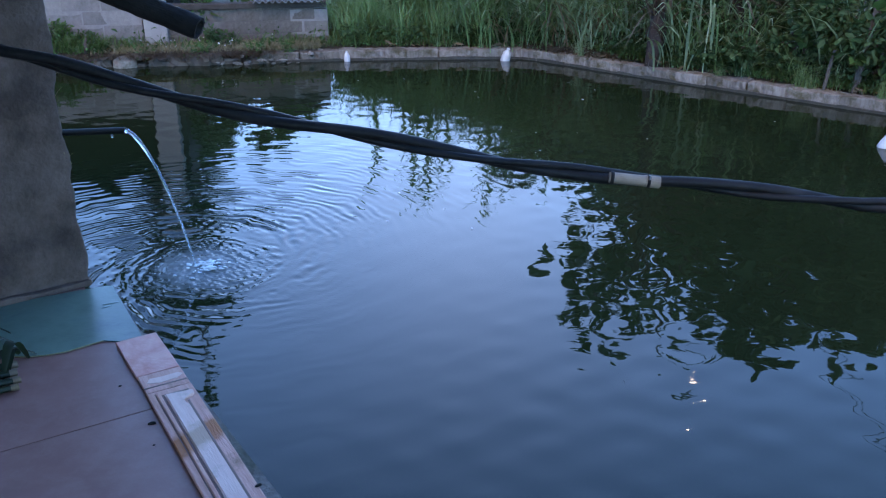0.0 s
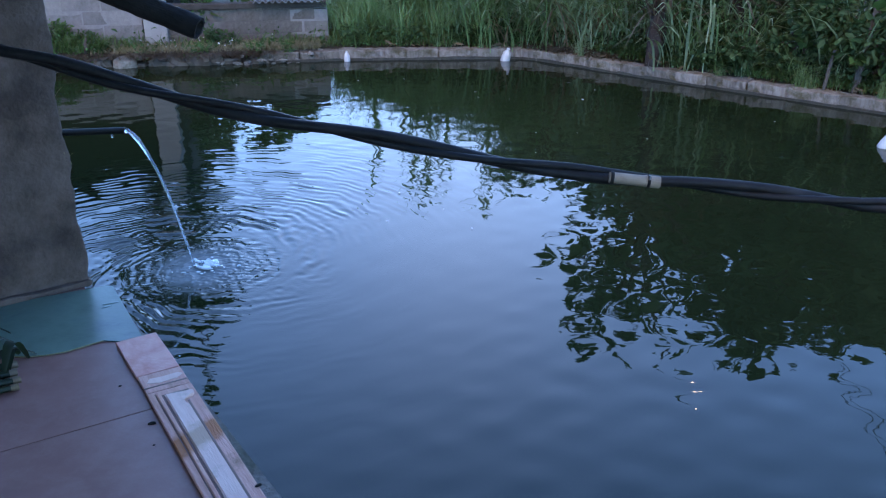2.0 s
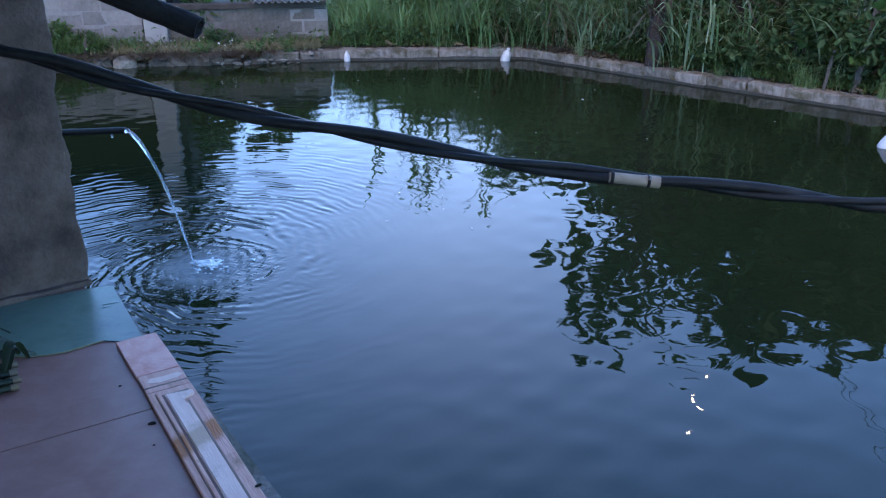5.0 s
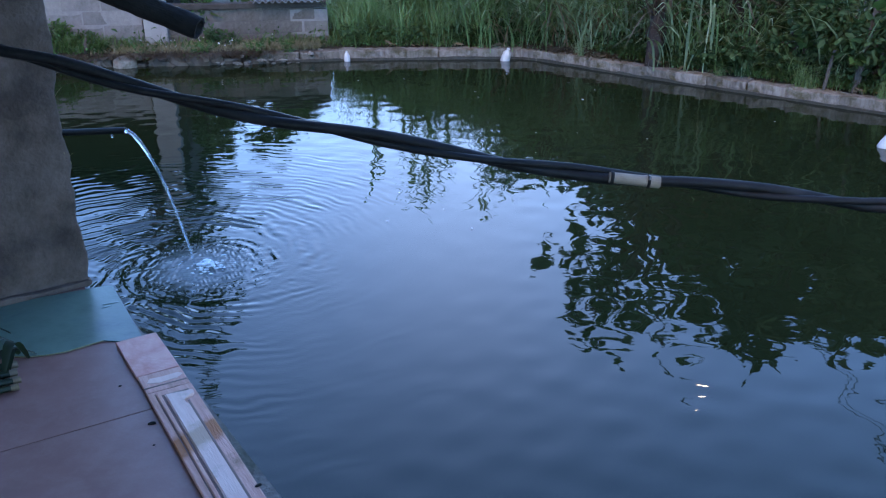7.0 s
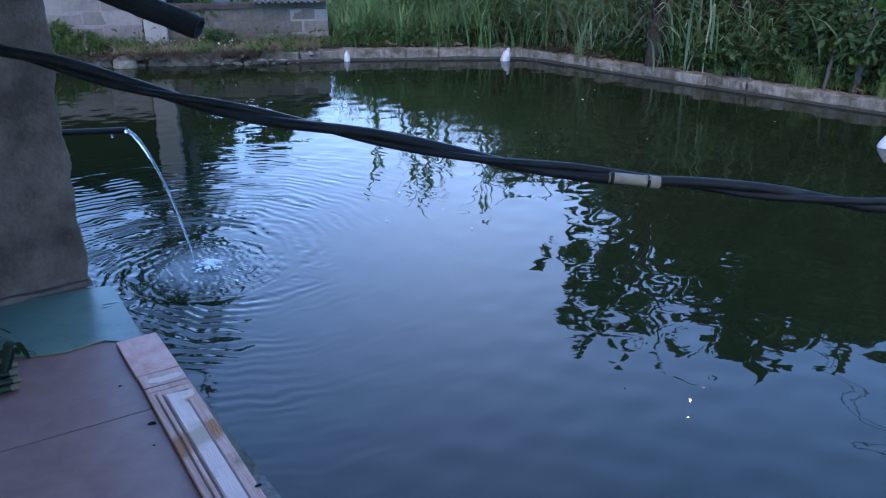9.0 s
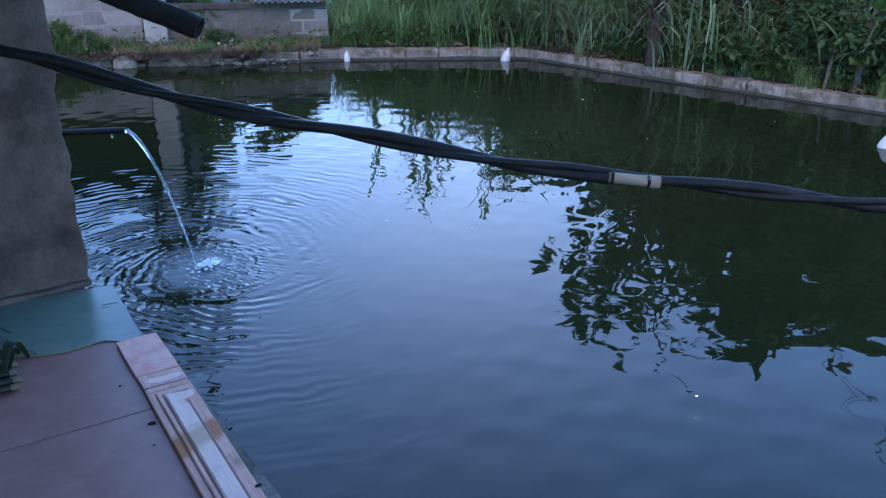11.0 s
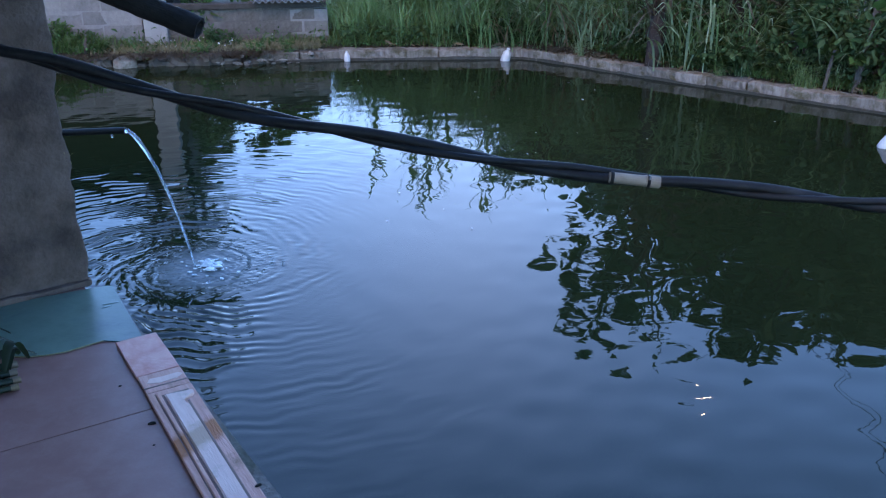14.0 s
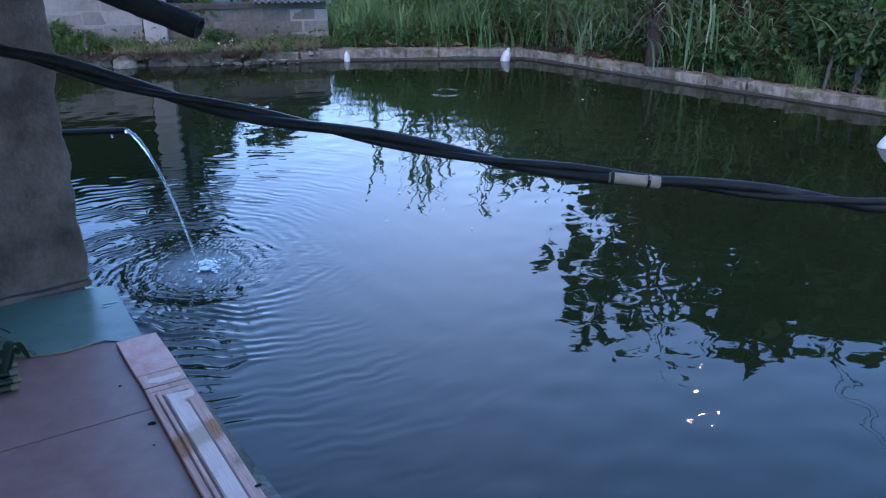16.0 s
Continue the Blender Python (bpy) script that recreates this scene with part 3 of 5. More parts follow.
def build_pillar():
    bm = box((0.72, 0.40, 2.56), (0, 0, 0), 0.012, 0, 0)
    bmesh.ops.subdivide_edges(bm, edges=[e for e in bm.edges if e.calc_length() > 0.2], cuts=22, use_grid_fill=True)
    bmesh.ops.subdivide_edges(bm, edges=[e for e in bm.edges if e.calc_length() > 0.06], cuts=3, use_grid_fill=True)
    rough_up(bm, 0.020, 4.5, 5)
    rough_up(bm, 0.012, 11.0, 9)
    rough_up(bm, 0.008, 31.0, 2)
    d = Vector((0.832, 0.555))
    nrm = Vector((0.555, -0.832))
    corner = Vector((-1.587, 3.68))
    c = corner - d * 0.36 - nrm * 0.2
    bmesh.ops.rotate(bm, cent=(0, 0, 0), matrix=Matrix.Rotation(math.atan2(d.y, d.x), 3, "Z"), verts=bm.verts)
    bmesh.ops.translate(bm, vec=(c.x, c.y, DECK + 1.28), verts=bm.verts)
    ob = part("pillar", bm, RENDER_GREY, smooth=True)
    tagged(ob, "rough dark grey cement-rendered pillar on the terrace", "pillar", kind="structure")
    foot = box((0.74, 0.04, 0.03), (0, 0, 0), 0.010, 0, 6, 0.02, 8)
    bmesh.ops.rotate(foot, cent=(0, 0, 0), matrix=Matrix.Rotation(math.atan2(d.y, d.x), 3, "Z"), verts=foot.verts)
    q = corner - d * 0.37 + nrm * 0.005
    bmesh.ops.translate(foot, vec=(q.x, q.y, DECK + 0.022), verts=foot.verts)
    part("mortar_foot", foot, RENDER_GREY, ob, "crumbling mortar at the foot")


build_pillar()


def build_shelter():
    """The terrace roof, which the pillar carries, and the house wall behind the camera, both out of view."""
    # the eave's reach past the pillar is added to darken the ripples
    outline = [deck_at(-2.4, -0.5), deck_at(6.0, -0.5), deck_at(6.0, 4.6), deck_at(-2.4, 4.6)]
    roof = part("terrace_roof", prism([(p.x, p.y) for p in outline][::-1], 3.0, 3.1, 0.01), DARK_TIMBER)
    tagged(roof, "dark boarded terrace roof carried by the pillar, with an added deep eave", "roof", kind="structure")
    outline = [deck_at(-0.95, 4.3), deck_at(6.0, 4.3), deck_at(6.0, 4.5), deck_at(-0.95, 4.5)]
    wall = part("house_wall", prism([(p.x, p.y) for p in outline][::-1], DECK, 2.995), WHITE_PAINT)
    tagged(wall, "plain pale house wall behind the terrace", "wall", kind="structure")


build_shelter()


# ---- pipes ----
def eased(points, n):
    """Points along a smooth line through the given ones (Catmull-Rom)."""
    pts = [Vector(p) for p in points]
    pts = [pts[0] * 2 - pts[1]] + pts + [pts[-1] * 2 - pts[-2]]
    out = []
    for i in range(1, len(pts) - 2):
        for k in range(n):
            t = k / n
            a, b, c, d = pts[i - 1:i + 3]
            out.append(0.5 * ((2 * b) + (c - a) * t + (2 * a - 5 * b + 4 * c - d) * t * t + (3 * b - a - 3 * c + d) * t ** 3))
    out.append(pts[-2])
    return out


HOSE = [(-3.0, 3.0, 2.05), (-2.2, 2.93, 1.85), (-1.412, 2.9, 1.656), (-1.239, 2.9, 1.613), (-1.066, 2.9, 1.558), (-0.889, 2.9, 1.507), (-0.71, 2.9, 1.462), (-0.528, 2.9, 1.424), (-0.343, 2.9, 1.391), (-0.157, 2.9, 1.355), (0.03, 2.9, 1.316), (0.22, 2.9, 1.278), (0.41, 2.9, 1.252), (0.602, 2.9, 1.228), (0.794, 2.9, 1.212), (0.988, 2.9, 1.19), (1.183, 2.9, 1.166), (1.38, 2.9, 1.139), (1.513, 2.9, 1.127), (2.2, 2.9, 1.10), (3.4, 2.9, 1.13), (4.6, 2.9, 1.2)]


def build_hoses():
    line = eased(HOSE, 6)
    root = new("twisted_hoses")
    tagged(root, "two black plastic hoses twisted together, spanning the pond", "hose")
    n = len(line)
    for which in (0, 1):
        pts = []
        for i, p in enumerate(line):
            a = radians(float(np.interp(p.x, (-3.0, -1.42, -1.19, -0.93, -0.70, -0.19, 0.41, 1.02, 1.27, 1.50, 4.6), (-500, -185, -90, 0, 90, 270, 450, 630, 720, 800, 1700))))
            a += math.pi * (which == 0)
            gap = 0.0105 if which == 0 else 0.0160
            d = (line[min(i + 1, n - 1)] - line[max(i - 1, 0)]).normalized()
            side = d.cross(Vector((0, 0, 1))).normalized()
            up = side.cross(d)
            pts.append(p + (side * math.cos(a) + up * math.sin(a)) * gap)
        part("hose", tube(pts, 0.0185 if which == 0 else 0.0130, 14), BLACK_PIPE, root, smooth=True)


build_hoses()


def build_coupling():
    root = new("hose_coupling")
    tagged(root, "beige plastic coupling with dark clamps on a hose", "hose coupling")
    a, b = Vector((0.555, 2.872, 1.238)), Vector((0.725, 2.872, 1.219))
    d = b - a
    part("sleeve", tube([a, a + d * 0.1, a + d * 0.12, a + d * 0.70, a + d * 0.72, b], [0.0175, 0.018, 0.0185, 0.0185, 0.0205, 0.0205], 16), BEIGE, root, smooth=False)
    for f in (0.02, 0.74):
        part("clamp", tube([a + d * f, a + d * (f + 0.06)], 0.0222, 16), DARK_PIPE, root, "dark band clamp")
    part("clamp_screw", tube([a + d * 0.77 + Vector((0, -0.02, 0.012)), a + d * 0.77 + Vector((0, -0.02, 0.028))], 0.004, 8), BARE_METAL, root, "small steel screw")


build_coupling()


def build_hose_posts():
    for x, y, z0, z1, r in ((-3.0, 3.02, DECK, 2.3, 0.05), (4.6, 2.93, -0.5, 1.5, 0.04)):
        bm = tube([(x, y, z0), (x + 0.01, y, (z0 + z1) / 2), (x, y, z1)], [r * 1.1, r, r * 0.9], 12)
        o = part("hose_post", bm, BARK, smooth=True)
        tagged(o, "rough wooden post to which the hoses are tied", "post")


build_hose_posts()


def build_drain_pipe():
    root = new("drain_pipe")
    tagged(root, "thick dirty dark drain pipe sloping out past the pillar", "drain pipe")
    a, b = Vector((-2.05, 3.45, 2.10)), Vector((-0.862, 3.25, 1.665))
    bm = tube([a.lerp(b, i / 40) for i in range(41)], [0.042] * 40 + [0.040], 32, True, 0.011)
    rough_up(bm, 0.003, 45, 4)
    part("pipe", bm, DARK_PIPE, root)


build_drain_pipe()

SPOUT = Vector((-1.88, 5.20, 0.75))


def build_spout():
    pts = eased([(-3.4, 5.45, 0.66), (-2.7, 5.33, 0.69), (-2.2, 5.25, 0.725), tuple(SPOUT)], 5)
    ob = part("outlet_hose", tube(pts, 0.0200, 14, True, 0.003), BLACK_PIPE, smooth=False)
    tagged(ob, "black outlet hose pouring water into the pond", "hose")
    drop = bmesh.new()
    bmesh.ops.create_icosphere(drop, subdivisions=2, radius=0.009)
    bmesh.ops.scale(drop, vec=(0.8, 0.8, 1.5), verts=drop.verts)
    bmesh.ops.translate(drop, vec=(SPOUT.x - 0.09, SPOUT.y + 0.014, SPOUT.z - 0.036), verts=drop.verts)
    part("hanging_drop", drop, CLEAR, ob, "clear drop hanging under the hose", smooth=True)
    stand = tube([(-3.35, 5.44, -0.4), (-3.35, 5.44, 0.76)], 0.03, 10)
    o = part("stake", stand, BARK)
    tagged(o, "wooden stake holding the outlet hose above water", "stake")


build_spout()


def build_jet():
    """The falling water, in one arc that sways from the hose's mouth."""
    root = new("water_jet")
    root.location = SPOUT
    tagged(root, "clear arc of water falling from the black hose", "water jet")
    end = Vector((FALL.x - 0.07, FALL.y, 0.0)) - SPOUT
    for strand, (off, r0) in enumerate(((0.0, 0.0125), (0.9, 0.007), (2.2, 0.006))):
        pts, rad = [], []
        n = 60
        for i in range(n + 1):
            t = i / n
            p = Vector((end.x * t, end.y * t, end.z * (0.06 * t + 0.94 * t * t)))
            w = 0.007 * (1 - 0.5 * t) * (strand > 0)
            a = off + 9 * t
            p += Vector((math.cos(a) * w, math.sin(a) * w, 0.004 * math.sin(a)))
            pts.append(p)
            rad.append(r0 * (1 - 0.62 * t) * (1 + 0.30 * noise.noise(Vector((t * 16, strand * 5, 0)))))
        part("strand", tube(pts, rad, 10), CLEAR, root, smooth=True)
    return root


jet = build_jet()


def build_splash():
    rng = random.Random(8)
    made = []
    root = new("splash")
    root.location = (FALL.x, FALL.y, 0)
    tagged(root, "white bubbling splash where the jet hits water", "splash")
    for k in range(170):
        r = rng.uniform(0.003, 0.009) * (1.9 if k < 26 else 0.8)
        bm = bmesh.new()
        bmesh.ops.create_icosphere(bm, subdivisions=2, radius=r)
        bmesh.ops.scale(bm, vec=(rng.uniform(1.0, 2.6), rng.uniform(0.8, 1.6), rng.uniform(0.35, 0.8)), verts=bm.verts)
        rough_up(bm, r * 0.35, 90, k)
        o = part("droplet" if k % 8 == 1 else "foam_bubble", bm, CLEAR if k % 8 == 1 else FOAM, root, smooth=True)
        ang, d = rng.uniform(0, 6.283), abs(rng.gauss(0, 0.085 if k % 3 else 0.045))
        made.append((o, ang, d, rng.uniform(0.01, 0.05) * math.exp(-d / 0.07), rng.uniform(0, 1), rng.uniform(1.6, 3.2)))
    return made


splash = build_splash()


def build_fish_ring():
    root = new("surface_ring")
    tagged(root, "small ring on the water where a fish rose", "ripple ring")
    verts, faces = [], []
    radii = np.linspace(0.0, 0.27, 28)
    for r in radii:
        h = 0.006 * math.exp(-((r - 0.15) / 0.03) ** 2) + 0.0015 * math.exp(-((r - 0.07) / 0.02) ** 2) - 0.004 * (r / 0.27) ** 6
        for k in range(48):
            a = 2 * math.pi * k / 48
            verts.append((r * math.cos(a), r * math.sin(a), h))
    for i in range(27):
        for k in range(48):
            j = (k + 1) % 48
            faces.append((i * 48 + k, (i + 1) * 48 + k, (i + 1) * 48 + j, i * 48 + j))
    joined("ring_crest", mesh_of("ring_crest", verts, faces, WATER, True), root)
    return root


fish_ring = build_fish_ring()


def build_floating_flecks():
    """Bits of foam and petals adrift on the far water."""
    rng = random.Random(64)

    def spot(r):
        y = r.uniform(5.5, 10.3)
        return (r.uniform(-0.30, 0.42) * y, y, 0.006), (r.gauss(0, 1), r.gauss(0, 1), 0.0)

    v, f = leaves(rng, 46, spot, (0.012, 0.03), 0.9)
    v = [(p[0], p[1], 0.006 + 0.2 * abs(p[2] - 0.006)) for p in v]
    ob = joined("floating_flecks", mesh_of("floating_flecks", v, f, PETAL, True))
    tagged(ob, "tiny pale flecks drifting on the pond surface", "debris", kind="stuff")


build_floating_flecks()


# ---- floating bottles ----
def jug(scale, at, tilt, label):
    root = new("plastic_jug")
    root.matrix_local = pose(*at, *tilt)
    tagged(root, label, "plastic bottle", group="floating bottles")
    s = scale
    part("body", lathe([(0.045 * s, -0.10 * s), (0.062 * s, -0.09 * s), (0.068 * s, -0.05 * s), (0.068 * s, 0.03 * s), (0.064 * s, 0.06 * s), (0.05 * s, 0.095 * s),
                        (0.03 * s, 0.125 * s), (0.02 * s, 0.135 * s), (0.02 * s, 0.145 * s)]), PLASTIC, root, smooth=True)
    part("cap", lathe([(0.023 * s, 0.138 * s), (0.024 * s, 0.142 * s), (0.024 * s, 0.160 * s), (0.022 * s, 0.163 * s)], 16), PLASTIC, root)
    part("handle", tube(eased([(0.05 * s, 0, 0.09 * s), (0.075 * s, 0, 0.08 * s), (0.082 * s, 0, 0.045 * s), (0.066 * s, 0, 0.01 * s)], 4), 0.009 * s, 8), PLASTIC, root, smooth=True)


jug(0.82, (0.76, 11.03, 0.022), (10, -12, 120), "white plastic jug floating upright beside the kerb")
jug(0.55, (-1.165, 11.0, 0.03), (-3, 4, 80), "small white plastic bottle floating by the kerb")
jug(0.95, (3.765, 7.36, 0.045), (4, 34, 0), "large white plastic jug floating in open water")


# ---- far wall and porch ----
WALL_A, WALL_B = Vector((-1.43, 11.52)), Vector((-7.2, 10.62))
WDIR = (WALL_B - WALL_A).normalized()
WANG = math.atan2(-WDIR.y, -WDIR.x)


def wall_at(s, z, out=0.0):
    """A place on the far wall: s to the left of its free end."""
    p = WALL_A + WDIR * s + Vector((WDIR.y, -WDIR.x)) * -out
    return Vector((p.x, p.y, z))


def build_wall():
    root = new("wall_far")
    tagged(root, "old concrete block wall, partly painted pale grey", "wall", kind="structure")
    rng = random.Random(12)
    for s0, s1, top in ((0.0, 0.48, 0.565), (0.46, 1.96, 0.57), (2.24, 5.8, 0.74)):
        c = wall_at((s0 + s1) / 2, 0, -0.07)
        bm = box((s1 - s0 - 0.02, 0.134, top + 0.2 - 0.02), (0, 0, 0), 0.004)
        o = part("mortar_core", bm, MORTAR if 0 < s0 < 1 else PALE_MORTAR, root)
        o.matrix_local = pose(c.x, c.y, (top - 0.2) / 2 - 0.01, 0, 0, math.degrees(WANG))
    made = {}

    def block(s, z, w, h, mat, key, out=0.0):
        if key not in made:
            made[key] = box((w, 0.14, h), (0, 0, 0), 0.006, 0, 2, 0.006, len(made) * 2.0)
            o = part("block", made[key], mat, root)
            made[key] = o.data
        else:
            o = joined("block", made[key], root)
        p = wall_at(s, z, out - 0.07)
        o.matrix_local = pose(p.x, p.y, p.z, 0, 0, math.degrees(WANG))

    pitch, course = 0.318, 0.158
    long, high = 0.46, 0.165
    for row in range(5):
        shift = 0.5 * long if row % 2 else 0.0
        for k in range(8):
            s = 2.245 + shift + long * (k + 0.5)
            if s < 5.9:
                block(s, -0.085 + (row + 0.5) * high, long - 0.016, high - 0.014, BLOCK, "painted%d" % (k % 3), rng.uniform(-0.002, 0.003))
    for row in range(4):
        z = 0.0 + row * course
        shift = 0.5 * pitch if row % 2 else 0.0
        for k in range(-1, 7):
            s = shift + pitch * (k + 0.5)
            if 0.1 < s < 2.0:
                pale = k == 0 and row in (1, 2)
                gap = 0.024 if s < 0.5 else 0.007
                block(s, z + course / 2 - 0.06, pitch - gap, course - gap, PALE_BLOCK if pale else OLD_BLOCK, ("pale" if pale else "old") + str(k % 3) + str(gap),
                      rng.uniform(-0.006, 0.006))
    p = wall_at(2.10, 0, 0.02)
    post = part("porch_post", box((0.27, 0.2, 1.95), (0, 0, 0), 0.008, 0, 3, 0.004, 4), WHITE_PAINT)
    post.matrix_local = pose(p.x, p.y + 0.05, 0.7, 0, 0, math.degrees(WANG))
    p = wall_at(0.985, 0, -0.06)
    coping = part("coping", box((1.92, 0.20, 0.062), (0, 0, 0), 0.008, 0, 7, 0.010, 3), COPING, root, "dark weathered cement coping")
    coping.matrix_local = pose(p.x, p.y, 0.602, 0, 0, math.degrees(WANG))
    tagged(post, "white painted cement porch post beside the wall", "post", kind="structure")


build_wall()


def build_porch():
    house = new("porch_house")
    tagged(house, "low porch with its shade put in as dark colour, behind a pale block wall", "house")
    # walls and beam hold the porch's shade in their near-black colour
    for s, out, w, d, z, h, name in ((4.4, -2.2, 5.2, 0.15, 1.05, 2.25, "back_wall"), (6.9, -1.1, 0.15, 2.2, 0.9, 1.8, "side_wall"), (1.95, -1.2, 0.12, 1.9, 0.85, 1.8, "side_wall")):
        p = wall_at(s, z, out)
        o = part(name, box((w, d, h), (0, 0, 0), 0.005), PORCH_SHADE, house)
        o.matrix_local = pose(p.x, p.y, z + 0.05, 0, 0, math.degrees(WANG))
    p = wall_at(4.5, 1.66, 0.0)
    o = part("eave_beam", box((5.3, 0.12, 0.14), (0, 0, 0), 0.006), PORCH_SHADE, house, "eave beam coloured dark like the porch shade")
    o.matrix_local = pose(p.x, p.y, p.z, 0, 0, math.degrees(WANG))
    verts, faces = [], []
    n = 160
    for i in range(n + 1):
        s = 1.9 + 5.2 * i / n
        z = 0.018 * math.sin(i * 1.25)
        for out, zz in ((0.3, 1.76), (-2.4, 2.25)):
            q = wall_at(s, zz + z, out)
            verts.append(q)
    for i in range(n):
        faces.append((2 * i, 2 * i + 1, 2 * i + 3, 2 * i + 2))
    roof = joined("roof", mesh_of("roof", verts, faces, SHEET), house, "rusty corrugated roof sheets")
    mod = roof.modifiers.new("thickness", "SOLIDIFY")
    mod.thickness = 0.004


build_porch()


def build_scrap_sheet():
    verts, faces = [], []
    n = 90
    for i in range(n + 1):
        s = 0.06 + 0.85 * i / n
        z = 0.014 * math.sin(i * 0.75)
        for out, zz in ((0.12, 0.655), (-0.3, 0.69), (-0.8, 0.74)):
            verts.append(wall_at(s, zz + z, out))
    for i in range(n):
        for k in range(2):
            faces.append((3 * i + k, 3 * i + k + 1, 3 * i + 4 + k, 3 * i + 3 + k))
    ob = joined("corrugated_sheet", mesh_of("corrugated_sheet", verts, faces, SHEET))
    mod = ob.modifiers.new("thickness", "SOLIDIFY")
    mod.thickness = 0.004
    tagged(ob, "loose grey corrugated roofing sheet on the wall", "roofing sheet")
    p = wall_at(0.5, 0.645, 0.02)
    o = part("batten", box((0.95, 0.06, 0.022), (0, 0, 0), 0.004), BARK)
    o.matrix_local = pose(p.x, p.y, p.z, 0, 0, math.degrees(WANG))
    tagged(o, "dark wooden batten lying on top of the wall", "batten")


build_scrap_sheet()


# ---- bank with rubble and weeds ----
def shore_at(f):
    """A place on the shore line, f counting its corners."""
    i = min(int(f), len(SHORE) - 2)
    return Vector(SHORE[i]).lerp(Vector(SHORE[i + 1]), f - i)


def build_rubble():
    rng = random.Random(21)
    shared = []
    for k in range(4):
        bm = bmesh.new()
        bmesh.ops.create_icosphere(bm, subdivisions=2, radius=0.5)
        rough_up(bm, 0.25, 2.3, k * 5.0)
        me = bpy.data.meshes.new("stone")
        bm.to_mesh(me)
        bm.free()
        me.materials.append(STONE)
        shared.append(me)
    for k in range(38):
        f = rng.uniform(0.85, 2.9)
        p = shore_at(f)
        o = new("stone", shared[k % 4])
        s = rng.uniform(0.03, 0.085)
        o.matrix_world = pose(p.x, p.y + rng.uniform(-0.02, 0.36), BANK + s * 0.15 - 0.03, 0, 0, rng.uniform(0, 360)) @ Matrix.Diagonal((s * 1.5, s, s * 0.8, 1))
        if k > 23:
            p = shore_at(rng.uniform(1.55, 2.75))
            o.matrix_world = pose(p.x, p.y - rng.uniform(0.02, 0.06), rng.uniform(0.0, 0.05), 20, 10, rng.uniform(0, 360)) @ Matrix.Diagonal((s * 1.7, s * 0.8, s * 0.5, 1))
        tagged(o, "rough pale rubble stone on the weedy bank", "stone", group="rubble on the bank")


build_rubble()


def build_slabs():
    for k, (x, y, w, h) in enumerate(((-3.76, 10.64, 0.26, 0.09), (-3.36, 10.72, 0.2, 0.05))):
        bm = box((w, 0.10, h + 0.1), (0, 0, 0), 0.02, 0, 6, 0.09, k * 2.7 + 1)
        o = part("stone_slab", bm, STONE)
        o.matrix_local = pose(x, y, h / 2 - 0.05, 4, 0, 8 + 9 * (k % 2))
        tagged(o, "pale broken concrete slab at the waterline", "rubble", group="rubble on the bank")


build_slabs()


def ground_height(x, y):
    """Roughly, how high the bank lies behind the kerb."""
    d = max(0.0, min((Vector((x, y)) - shore_at(i * 0.25)).length for i in range(48)))
    return BANK + min(0.35, 0.03 + 0.09 * d)


